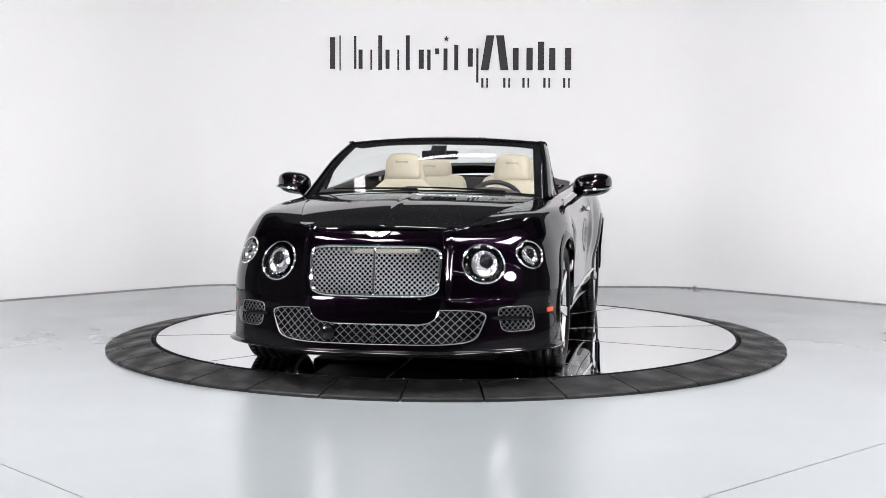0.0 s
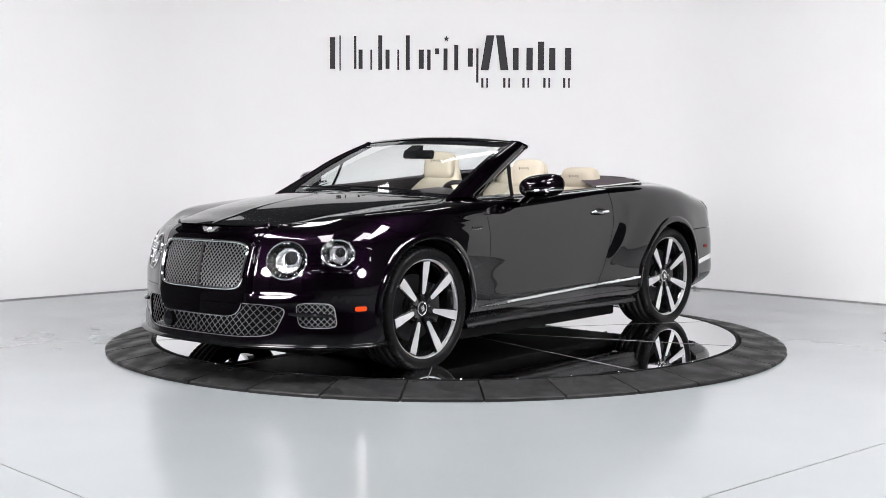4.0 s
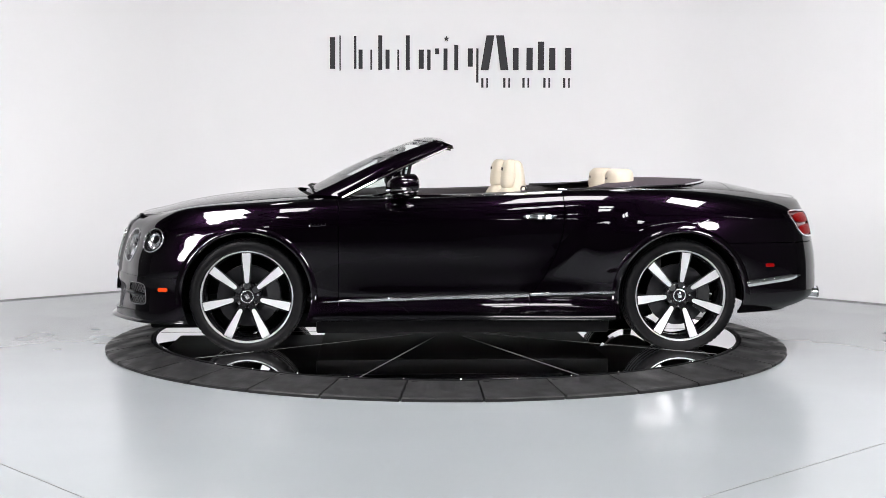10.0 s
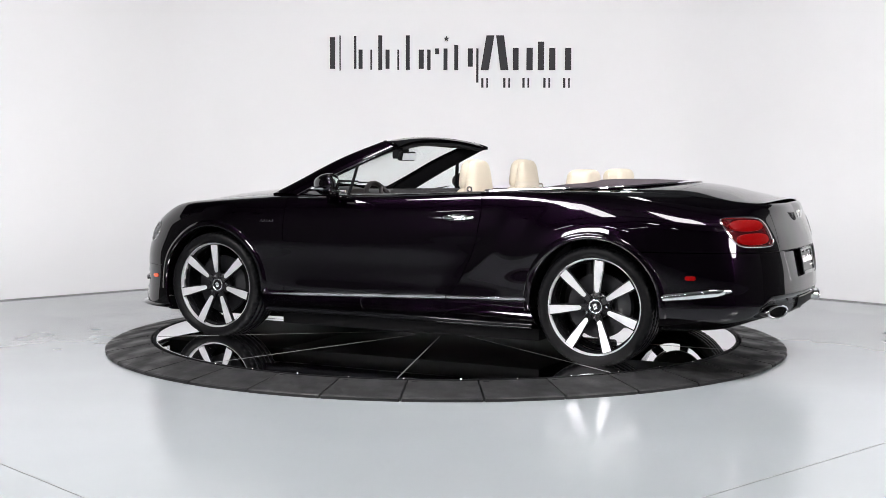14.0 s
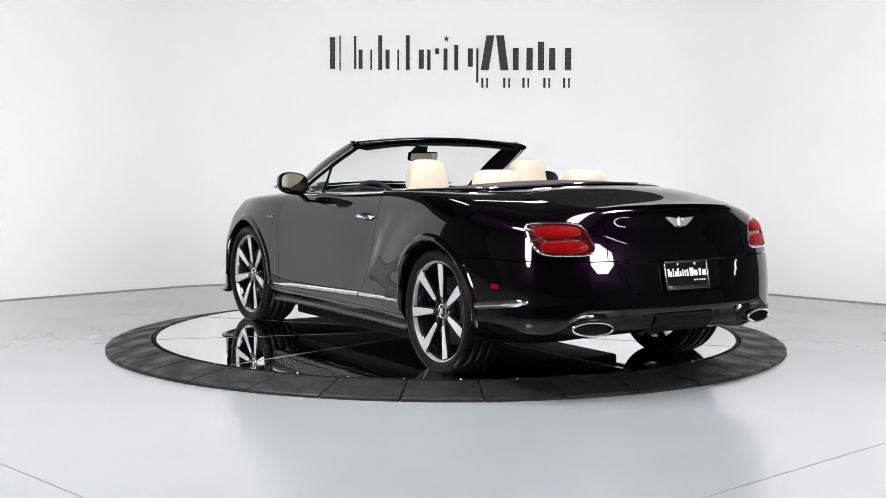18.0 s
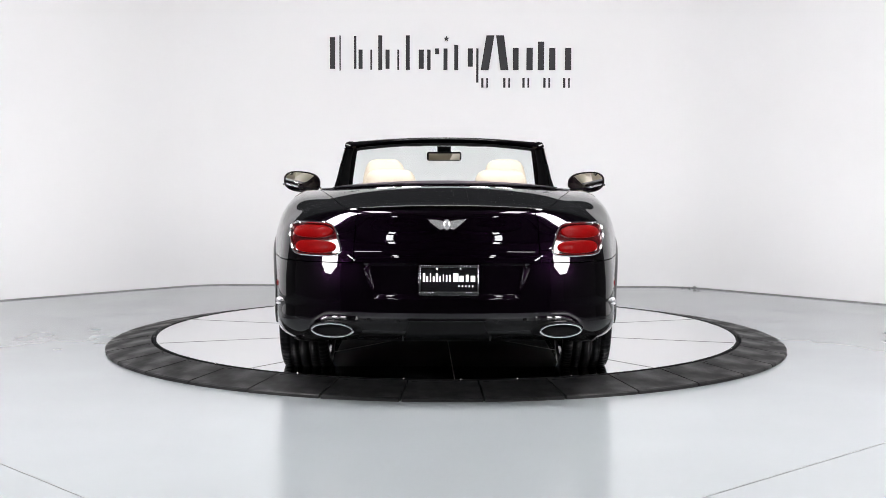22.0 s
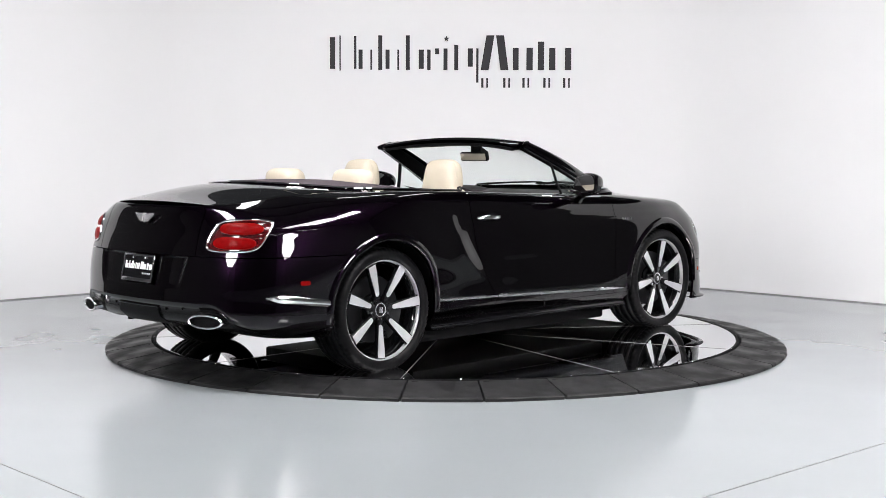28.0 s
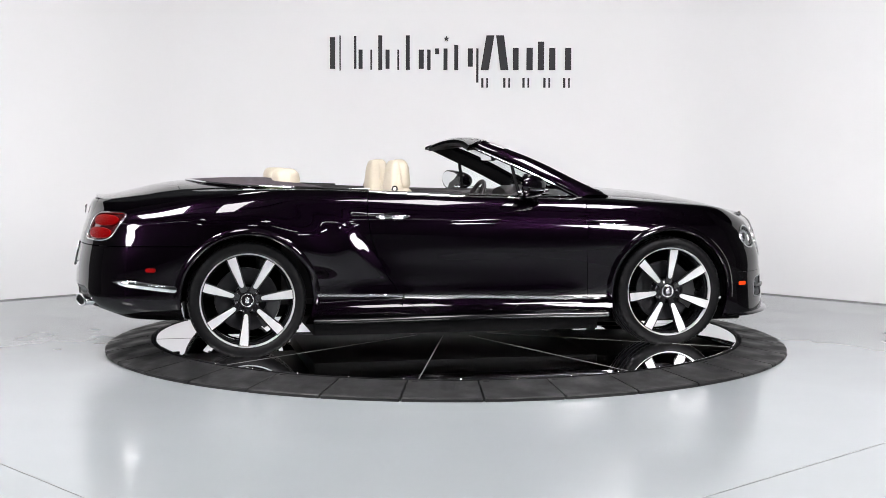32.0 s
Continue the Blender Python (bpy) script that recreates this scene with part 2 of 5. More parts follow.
slab("wall_hall_right", ROOM[1], ROOM[2], FLOOR_Z, 5.6, HALL_GREY, "grey hall wall beside the stage")
slab("wall_hall_front", ROOM[0], ROOM[1], FLOOR_Z, 5.6, HALL_DARK, "dark hall wall behind the camera")
bm = bmesh.new()
bm.faces.new([bm.verts.new((x, y, FLOOR_Z)) for x, y in ((-9, -14.5), (9, -14.5), (9, 5), (-9, 5))])
tagged(part("floor", bm, FLOOR_EPOXY, None), "glossy pale grey epoxy floor with saw cuts and scuffs", "floor", kind="structure")
tagged(part("ceiling", box(18, 19.5, 0.2, (0, -4.8, 5.7)), material("grey_roof_deck", (0.09, 0.09, 0.095), 0.6, grain=(0.6, 0.3)), None), "dark warehouse ceiling above the stage", "ceiling", kind="structure")
for k in range(9):
    tagged(part("ceiling_beam", box(17.0, .14, .26, (0, -13.2 + 1.9 * k, 5.47), .01, 1), STEEL_DARK, None), "dark steel roof beam under the ceiling", "beam", kind="structure")


# ---- turntable: fixed ramp ring and turning disc ----
R_IN, R_OUT = 2.0, 2.328


def rubber_ring():
    ring = tagged(new("turntable_ring"), "black rubber ramp ring of wedge tiles round the turntable", "turntable ring")
    n = 33
    da = 2 * math.pi / n
    gap = 0.0026
    verts, faces = [], []
    prof = ((R_IN + 0.03, FLOOR_Z), (R_IN + 0.03, DECK_Z - .005), (R_IN + 0.036, DECK_Z), (R_OUT - 0.008, FLOOR_Z + 0.021), (R_OUT, FLOOR_Z + 0.015), (R_OUT, FLOOR_Z))
    k = 6
    for i in range(k + 1):
        a = -da / 2 + gap + (da - 2 * gap) * i / k
        for r, z in prof:
            verts.append((r * math.cos(a), r * math.sin(a), z))
    m = len(prof)
    for i in range(k):
        for j in range(m - 1):
            faces.append((i * m + j, (i + 1) * m + j, (i + 1) * m + j + 1, i * m + j + 1))
    faces.append(tuple(range(m)))
    faces.append(tuple(k * m + j for j in range(m))[::-1])
    me = mesh_from("ramp_tile", verts, faces, RUBBER, False)
    for i in range(n):
        a = radians(-90 - 0.44) + da * i
        child("ramp_tile", me, ring, m=Matrix.Rotation(a, 4, "Z"))
    part("inner_lip", lathe([(R_IN, FLOOR_Z), (R_IN, DECK_Z - .001), (R_IN + 0.003, DECK_Z + .002), (R_IN + 0.013, DECK_Z + .002), (R_IN + 0.015, DECK_Z - .002), (R_IN + 0.016, FLOOR_Z)], 144), MATT_BLACK, ring, "black rubber edge strip")
    screw = lathe([(.0005, .0045), (.004, .004), (.0065, .0015), (.007, 0)], 12)
    screw_me = bpy.data.meshes.new("screw")
    screw.to_mesh(screw_me)
    screw.free()
    screw_me.materials.append(SILVER)
    for i in range(40):
        a = radians(9 * i + 2.4)
        child("screw", screw_me, ring, "small bright screw head", Matrix.Translation(((R_IN + .008) * math.cos(a), (R_IN + .008) * math.sin(a), DECK_Z + .002)))
    slot = box(.009, .034, .003, (R_IN + .056, 0, 0), .0012, 1)
    slope = (FLOOR_Z + .021 - DECK_Z) / (R_OUT - .008 - R_IN - .036)
    slot_me = bpy.data.meshes.new("slot")
    slot.to_mesh(slot_me)
    slot.free()
    slot_me.materials.append(MATT_BLACK)
    for i in range(n):
        a = radians(-90 - 0.44) + da * (i + .5) + .020
        child("slot", slot_me, ring, "dark lifting slot", Matrix.Translation((0, 0, DECK_Z + slope * .020)) @ Matrix.Rotation(a, 4, "Z"))
    return ring


rubber_ring()

turntable = tagged(new("turntable"), "round mirror-polished turntable disc with seams", "turntable")
R_DISC = R_IN - 0.003
part("disc", lathe([(0.0005, -0.03), (R_DISC, -0.03), (R_DISC, DECK_Z - .002), (R_DISC - 0.003, DECK_Z), (R_DISC - 0.012, DECK_Z), (1.0, DECK_Z), (0.0005, DECK_Z)], 160), MIRROR_DISC, turntable, sharp=15)
for k in range(10):
    strip_m = Matrix.Rotation(radians(73 + 36 * k), 4, "Z")
    part("seam", turned(box(R_DISC - .32, .0045, .0016, ((R_DISC + .30) / 2, 0, DECK_Z + .0006)), strip_m), SEAM, turntable, "joint strip between disc plates")


# ---- the car ----
car = tagged(new("car"), "black-purple metallic convertible with open roof and cream leather seats", "car")

# Plan of the body at its widest, from the middle of the nose to the middle of the tail (x forward, y to its left).
PLAN = np.array(((2.295, 0), (2.287, .2), (2.262, .38), (2.190, .558), (2.092, .730), (1.955, .866), (1.768, .938), (1.56, .952), (1.373, .957), (1.1, .957), (.80, .948), (.3, .938),
                 (-.25, .932), (-.60, .932), (-.95, .948), (-1.373, .962), (-1.7, .953), (-1.955, .912), (-2.160, .842), (-2.288, .690), (-2.354, .48), (-2.385, .24), (-2.394, 0)))
STEPS = np.concatenate([[0], np.cumsum(np.hypot(*np.diff(PLAN, axis=0).T))])
S_END = STEPS[-1]
_ext = np.concatenate([[-STEPS[2], -STEPS[1]], STEPS, [2 * S_END - STEPS[-2], 2 * S_END - STEPS[-3]]])
_pts = np.concatenate([PLAN[[2, 1]] * (1, -1), PLAN, PLAN[[-2, -3]] * (1, -1)])
plan_at = spline(_ext, _pts)

# Levels from the lower edge up: height and inset at every second plan station.
KEY = STEPS[::2]
LEVELS = (
    ((.185, .185, .19, .19, .19, .195, .195, .195, .24, .255, .28, .29), (-.026, -.026, -.018, -.008, .06, .110, .110, .105, .07, .11, .15, .16)),
    ((.30, .30, .30, .30, .30, .295, .295, .295, .31, .33, .34, .34), (-.018, -.018, -.014, -.008, .016, .028, .028, .025, .01, -.002, -.012, -.018)),
    ((.42, .42, .42, .42, .42, .41, .41, .41, .43, .44, .45, .45), (-.007, -.007, -.006, -.004, .0, .006, .006, .004, .0, -.014, -.032, -.036)),
    ((.58, .58, .58, .58, .58, .58, .58, .58, .58, .58, .58, .58), (.0, .0, .0, .0, .0, .006, .006, .004, -.001, -.010, -.024, -.027)),
    ((.70, .70, .70, .70, .70, .70, .70, .70, .70, .70, .70, .70), (.026, .032, .036, .030, .008, .005, .005, .005, -.001, .004, -.004, -.006)),
    ((.785, .79, .79, .79, .79, .79, .79, .79, .79, .79, .79, .79), (.052, .062, .078, .056, .020, .014, .013, .010, .006, .020, .019, .017)),
    ((.815, .825, .845, .87, .885, .885, .89, .90, .89, .87, .87, .87), (.083, .095, .135, .108, .048, .029, .025, .022, .026, .047, .047, .044)),
    ((.828, .84, .875, .915, .94, .955, .985, 1.010, .975, .935, .94, .94), (.098, .115, .195, .172, .102, .066, .060, .060, .095, .135, .078, .070)))
LEVEL_Z = [spline(KEY, z) for z, d in LEVELS]
LEVEL_D = [spline(KEY, d) for z, d in LEVELS]
# The inner edge of the fenders and belt: along the bonnet, past the cockpit and round the boot lid.
EDGE = spline(STEPS, np.array(((2.188, 0, .842), (2.178, .2, .843), (2.140, .365, .848), (2.065, .44, .862), (1.95, .49, .878), (1.82, .535, .903), (1.68, .575, .924), (1.5, .62, .946),
                               (1.33, .66, .962), (1.10, .71, .980), (.82, .775, .992), (.3, .80, 1.0), (-.25, .80, 1.014), (-.60, .80, 1.026), (-.95, .785, 1.036),
                               (-1.37, .728, 1.043), (-1.7, .665, 1.031), (-1.91, .612, 1.012), (-2.07, .57, .991), (-2.19, .515, .977), (-2.265, .40, .972), (-2.292, .2, .972), (-2.298, 0, .972))))
V_LEV = np.array((0, .14, .28, .44, .56, .66, .76, .86, 1.0))


def seam_lean(x, z):
    """The door's trailing edge runs forward towards the sill."""
    lean = np.interp(z, (.3, .365, .49, .62, .74, .9, 1.1), (.20, .20, .11, .045, .0, -.02, 0))
    return lean * np.exp(-((x + .61) / .28) ** 2)


def wall_at(s, v):
    """A point of the body's side surface: s metres along the plan, v from 0 at the lower edge to 1 at the inner edge."""
    s, v = np.broadcast_arrays(np.asarray(s, float), np.asarray(v, float))
    shape = s.shape
    s, v = s.ravel(), v.ravel()
    p = plan_at(s)
    t = plan_at(s + 1e-3) - plan_at(s - 1e-3)
    t /= np.linalg.norm(t, axis=1, keepdims=True)
    n = np.stack([-t[:, 1], t[:, 0]], 1)  # inwards on the left side
    rows = [np.column_stack([p + n * d(s)[:, None], z(s)]) for z, d in zip(LEVEL_Z, LEVEL_D)]
    rows.append(EDGE(s))
    R = np.stack(rows)
    # cubic through the levels, all columns at once
    k = len(V_LEV)
    h = np.diff(V_LEV)
    A = np.eye(k)
    rhs = np.zeros_like(R)
    for i in range(1, k - 1):
        A[i, i - 1], A[i, i], A[i, i + 1] = h[i - 1], 2 * (h[i - 1] + h[i]), h[i]
        rhs[i] = 6 * ((R[i + 1] - R[i]) / h[i] - (R[i] - R[i - 1]) / h[i - 1])
    M = np.linalg.solve(A, rhs.reshape(k, -1)).reshape(R.shape)
    i = np.clip(np.searchsorted(V_LEV, v) - 1, 0, k - 2)
    j = np.arange(len(s))
    d, e, hh = (v - V_LEV[i])[:, None], (V_LEV[i + 1] - v)[:, None], h[i][:, None]
    q = (M[i, j] * e ** 3 + M[i + 1, j] * d ** 3) / (6 * hh) + (R[i, j] / hh - M[i, j] * hh / 6) * e + (R[i + 1, j] / hh - M[i + 1, j] * hh / 6) * d
    x, z = q[:, 0].copy(), q[:, 2]
    # the haunch over the rear wheel stands proud behind a slanting edge
    edge = -.675 + .36 * np.clip(.82 - z, -.1, .4)
    up = step((z - .46) / .22) * (1 - step((z - .72) / .24))
    q[:, 1] += .019 * step((edge - x) / .13) * (1 - step((edge - x - .45) / .7)) * up
    reach = np.hypot(x + 1.373, z - .363)
    q[:, 1] += .012 * step((.66 - reach) / .20) * (1 - step((-x - 1.5) / .4)) * step((z - .44) / .16)
    # the nose stands proud between two edges that run up into the bonnet
    nose = step((q[:, 1] - .386) / .026) * (1 - step((q[:, 1] - .56) / .24)) * step((z - .455) / .05) * (1 - step((v - .84) / .15))
    q[:, 0] -= np.where(x > 1.7, .014 * nose, 0)
    # the front wing swells over the wheel
    q[:, 1] += .012 * np.exp(-((x - 1.373) / .5) ** 2) * step((z - .45) / .25) * (1 - step((z - .70) / .24))
    # a crisp line along the flank
    on = step((1.75 - x) / .3) * step((x + .78) / .1)
    q[:, 1] += on * (.0024 * np.exp(-((z - .853) / .006) ** 2) + .0075 * np.exp(-((z - .790) / .062) ** 2))
    # the flare of the door bottoms towards the sill
    q[:, 1] += .004 * np.exp(-((z - .36) / .05) ** 2) * step((1.0 - x) / .4) * step((x + .95) / .15)
    # the plate's recess in the tail
    half = .438 - .26 * (.70 - z)
    q[:, 0] += (.010 + np.interp(z, (.54, .57, .60, .63, .66, .70), (0, .004, .0066, .0085, .009, .0095))) * np.where((x < -2.1) & (z < .698), step((half - q[:, 1]) / .040) * step((z - .515) / .026), 0)
    # the lower part of the tail is drawn in under an edge that sweeps down outside the tailpipes
    brow = .442 - .155 * step((q[:, 1] - .60) / .24)
    q[:, 0] += .036 * step((brow - z) / .050) * step((-1.98 - x) / .18)
    q[:, 0] -= .17 * np.clip(brow - z - .02, 0, .09) * step((-1.98 - x) / .18)
    q[:, 0] += seam_lean(x, z) * step((z - .2) / .1)
    return q.reshape(*shape, 3)


def solve_sv(axis, a, z, s, v):
    """Finds (s, v) where the surface has the wanted height z and reaches a along the axis."""
    axis = np.asarray(axis, float)
    for _ in range(12):
        q = wall_at(s, v)
        ea, ez = q @ axis - a, q[..., 2] - z
        if max(np.abs(ea).max(), np.abs(ez).max()) < 2e-5:
            break
        ds, dv = 1e-3, 1e-3
        qs, qv = wall_at(s + ds, v), wall_at(s, v + dv)
        j11, j21 = ((qs - q) @ axis) / ds, (qs - q)[..., 2] / ds
        j12, j22 = ((qv - q) @ axis) / dv, (qv - q)[..., 2] / dv
        det = j11 * j22 - j12 * j21
        det = np.where(np.abs(det) < 1e-6, 1e-6, det)
        s = s - np.clip((j22 * ea - j12 * ez) / det, -.05, .05)
        v = np.clip(v - np.clip((j11 * ez - j21 * ea) / det, -.05, .05), 0, 1)
    return s, v


def col_at(x, z=.6, tail=False):
    """The plan length at which the flank has that x."""
    s = np.linspace(0, S_END, 3001)
    q = plan_at(s)
    return float(s[np.argmin(np.abs(q[:, 0] - x))])


# grid lines: seams fall on columns and rows
S_DOOR0, S_DOOR1 = col_at(.80), col_at(-.61)
marks = [0, STEPS[2], col_at(1.9), S_DOOR0, S_DOOR1, col_at(-1.85), STEPS[20], S_END]
cols = np.unique(np.concatenate([np.linspace(a, b, max(2, int(round((b - a) / .0135)) + 1)) for a, b in zip(marks[:-1], marks[1:])]))
rows_v = np.unique(np.concatenate([np.linspace(0, .345, 22), np.linspace(.345, .56, 16), np.linspace(.56, 1.0, 34)]))
GS, GV = np.meshgrid(cols, rows_v, indexing="ij")
NS, NV = GS.shape
GRID = wall_at(GS, GV)
GRID[0, :, 1] = 0
GRID[-1, :, 1] = 0

HUB = {"front": (1.373, .363), "rear": (-1.373, .363)}
ARCH_R = .400


class Opening:
    """A hole in the side surface: a superellipse in the plane of the axis and z."""

    def __init__(self, axis, centre, half, power=2.0, skew=0.0, only=None):
        self.axis, self.c, self.half, self.power, self.skew, self.only = np.array(axis, float), np.array(centre, float), half, power, skew, only

    def local(self, P):
        a = (P - self.c) @ self.axis
        b = P[..., 2] - self.c[2]
        return a + self.skew * b, b

    def value(self, P):
        a, b = self.local(P)
        f = (np.abs(a / self.half[0]) ** self.power + np.abs(b / self.half[1]) ** self.power) ** (1 / self.power)
        if self.only is not None:
            f = np.where(self.only(P), f, 9.0)
        return f

    def rim(self, n=64, k=1.0):
        """Points of the opening's edge, on the surface."""
        ang = np.linspace(0, 2 * np.pi, n, endpoint=False)
        ca, sa = np.cos(ang), np.sin(ang)
        r = k / (np.abs(ca / self.half[0]) ** self.power + np.abs(sa / self.half[1]) ** self.power) ** (1 / self.power)
        b = r * sa
        a = r * ca - self.skew * b
        d = np.linalg.norm(GRID - self.c, axis=2)
        if self.only is not None:
            d = np.where(self.only(GRID), d, 9.0)
        i, j = np.unravel_index(np.argmin(d), d.shape)
        s, v = solve_sv(self.axis, a + self.c @ self.axis, b + self.c[2], np.full(n, GS[i, j]), np.full(n, GV[i, j]))
        return wall_at(s, v)


OPENINGS = {}
for key, (hx, hz) in HUB.items():
    OPENINGS["arch_" + key] = Opening((1, 0, 0), (hx, 0, hz + .004), (ARCH_R, ARCH_R), only=(lambda P, hx=hx: np.abs(P[..., 0] - hx) < .6))


def lamp_axis(x, y):
    """The horizontal tangent of the plan near a point, pointing outwards."""
    s = np.linspace(0, S_END, 3001)
    q = plan_at(s)
    i = int(np.argmin(np.hypot(q[:, 0] - x, q[:, 1] - y)))
    t = q[min(i + 5, 3000)] - q[max(i - 5, 0)]
    t /= np.linalg.norm(t)
    return np.array((t[0], t[1], 0.0))


OPENINGS["lamp_in"] = Opening(lamp_axis(2.13, .575), (2.13, .566, .671), (.119, .104), only=lambda P: P[..., 0] > 1.3)
OPENINGS["lamp_out"] = Opening(lamp_axis(1.95, .775), (1.945, .772, .713), (.092, .073), only=lambda P: P[..., 0] > 1.3)
OPENINGS["grille"] = Opening((0, 1, 0), (2.24, 0, .635), (.358, .132), 7.0, skew=-.05, only=lambda P: P[..., 0] > 1.3)
OPENINGS["intake"] = Opening((0, 1, 0), (2.24, 0, .338), (.580, .094), 6.0, skew=-.40, only=lambda P: (P[..., 0] > 1.3) & (P[..., 2] < .6))
OPENINGS["side_intake"] = Opening(lamp_axis(2.03, .70), (2.03, .705, .374), (.108, .068), 5.0, skew=.18, only=lambda P: (P[..., 0] > 1.3) & (P[..., 2] < .6))
OPENINGS["tail"] = Opening(lamp_axis(-2.22, .70), (-2.21, .685, .817), (.160, .084), 4.5, skew=.5, only=lambda P: P[..., 0] < -1.6)
POS, PS, PV = GRID.copy(), GS.copy(), GV.copy()
CELL = np.ones((NS - 1, NV - 1), bool)
for key, op in OPENINGS.items():
    f = op.value(POS)
    inside = f < 1.0
    quad_in = inside[:-1, :-1].astype(int) + inside[1:, :-1] + inside[:-1, 1:] + inside[1:, 1:]
    gone = quad_in >= 2
    CELL &= ~gone
    keep = ~gone
    touch_gone = np.zeros((NS, NV), bool)
    touch_keep = np.zeros((NS, NV), bool)
    for di in (0, 1):
        for dj in (0, 1):
            touch_gone[di:NS - 1 + di, dj:NV - 1 + dj] |= gone
            touch_keep[di:NS - 1 + di, dj:NV - 1 + dj] |= keep
    snap = touch_gone & touch_keep & (GS > 1e-6)
    a, b = op.local(POS[snap])
    ff = np.maximum(f[snap], .3)
    a2, b2 = a / ff, b / ff
    s, v = solve_sv(op.axis, a2 - op.skew * b2 + op.c @ op.axis, b2 + op.c[2], PS[snap], PV[snap])
    PS[snap], PV[snap] = s, v
    POS[snap] = wall_at(s, v)
    POS[0, :, 1] = POS[-1, :, 1] = 0
    centre = touch_gone & touch_keep & (GS <= 1e-6)
    if centre.any():
        zt = op.c[2] + np.sign(POS[centre][:, 2] - op.c[2]) * op.half[1]
        s, v = solve_sv((0, 1, 0), np.zeros(centre.sum()), zt, PS[centre], PV[centre])
        PV[centre] = v
        POS[centre] = wall_at(PS[centre], v)


def normals_of(V, F):
    N = np.zeros_like(V)
    a, b, c, d = (V[F[:, i]] for i in range(4))
    n = np.cross(c - a, d - b)
    for i in range(4):
        np.add.at(N, F[:, i], n)
    l = np.linalg.norm(N, axis=1, keepdims=True)
    return N / np.maximum(l, 1e-12)


def sheet(V, F, gap=.0027, lip=.016, lips=True):
    """Turns a quad sheet (outward normals) into a panel: its free edges drawn in by the gap and folded inwards by the lip."""
    V = V.copy()
    used, inv = np.unique(F, return_inverse=True)
    V, F = V[used], inv.reshape(F.shape)
    N = normals_of(V, F)
    E = np.concatenate([F[:, [i, (i + 1) % 4]] for i in range(4)])
    key = np.sort(E, axis=1)
    uniq, idx, cnt = np.unique(key, axis=0, return_index=True, return_counts=True)
    edge = E[idx[cnt == 1]]
    edge = edge[np.linalg.norm(V[edge[:, 0]] - V[edge[:, 1]], axis=1) > 1e-7]
    rimv = np.unique(edge)
    # the pull of the neighbouring faces
    pull = np.zeros_like(V)
    mid = V[F].mean(axis=1)
    for i in range(4):
        np.add.at(pull, F[:, i], mid - V[F[:, i]])
    l = np.linalg.norm(pull, axis=1, keepdims=True)
    pull = pull / np.maximum(l, 1e-9)
    on_axis = np.abs(V[:, 1]) < 1e-5
    move = gap * pull[rimv]
    move[on_axis[rimv], 1] = 0
    edge_keep = edge[~(on_axis[edge[:, 0]] & on_axis[edge[:, 1]])]
    rim_keep = np.unique(edge_keep)
    mask = np.isin(rimv, rim_keep)
    V[rimv[mask]] += move[mask]
    if not lips:
        return V, [tuple(f) for f in F]
    new_id = -np.ones(len(V), int)
    new_id[rim_keep] = len(V) + np.arange(len(rim_keep))
    W = np.concatenate([V, V[rim_keep] - lip * N[rim_keep]])
    faces = [tuple(f) for f in F]
    faces += [(b, a, new_id[a], new_id[b]) for a, b in edge_keep]
    return W, faces


def panel_mesh(name, V, faces, mat, mirror=False):
    V = np.array(V)
    if mirror:
        V = V * (1, -1, 1)
        faces = [f[::-1] for f in faces]
    faces = [tuple(dict.fromkeys(f)) for f in faces]
    me = mesh_from(name, V, [f for f in faces if len(f) > 2], mat)
    bm = bmesh.new()
    bm.from_mesh(me)
    bmesh.ops.remove_doubles(bm, verts=bm.verts[:], dist=1e-5)
    for e in bm.edges:
        if len(e.link_faces) == 2 and e.calc_face_angle(0) > radians(50):
            e.smooth = False
    bm.to_mesh(me)
    bm.free()
    return me


IDX = np.arange(NS * NV).reshape(NS, NV)
CS, CV = (cols[:-1] + cols[1:]) / 2, (rows_v[:-1] + rows_v[1:]) / 2
CELL_S, CELL_V = np.meshgrid(CS, CV, indexing="ij")
CELL_P = (GRID[:-1, :-1] + GRID[1:, :-1] + GRID[:-1, 1:] + GRID[1:, 1:]) / 4


def wall_cells(mask):
    i, j = np.nonzero(mask & CELL)
    return np.stack([IDX[i, j], IDX[i + 1, j], IDX[i + 1, j + 1], IDX[i, j + 1]], 1)


V_LOW = rows_v[np.argmin(np.abs(rows_v - .345))]
V_REAR = rows_v[np.argmin(np.abs(rows_v - .56))]
front = CELL_S < col_at(1.373)
rear = CELL_S > col_at(-1.373)
masks = {
    "front_bumper": front & (CELL_V < V_LOW),
    "grille_surround": (CELL_S < STEPS[2]) & (CELL_V > V_LOW),
    "boot_panel": (CELL_S > STEPS[20]) & (CELL_V > V_REAR),
    "front_fender": (CELL_S < S_DOOR0) & (CELL_S > STEPS[2]) & ~(front & (CELL_V < V_LOW)) & (CELL_V > .14),
    "door": (CELL_S > S_DOOR0) & (CELL_S < S_DOOR1) & (CELL_V > .14),
    "sill": (CELL_S > col_at(1.373)) & (CELL_S < col_at(-1.373)) & (CELL_V < .14),
    "rear_fender": (CELL_S > S_DOOR1) & (CELL_S < STEPS[20]) & ~(rear & (CELL_V < V_REAR)) & (CELL_V > .14),
    "rear_bumper": rear & (CELL_V < V_REAR)}
MIDDLE = ("front_bumper", "rear_bumper", "grille_surround", "boot_panel")
flat_pos = POS.reshape(-1, 3)
PANELS = {}
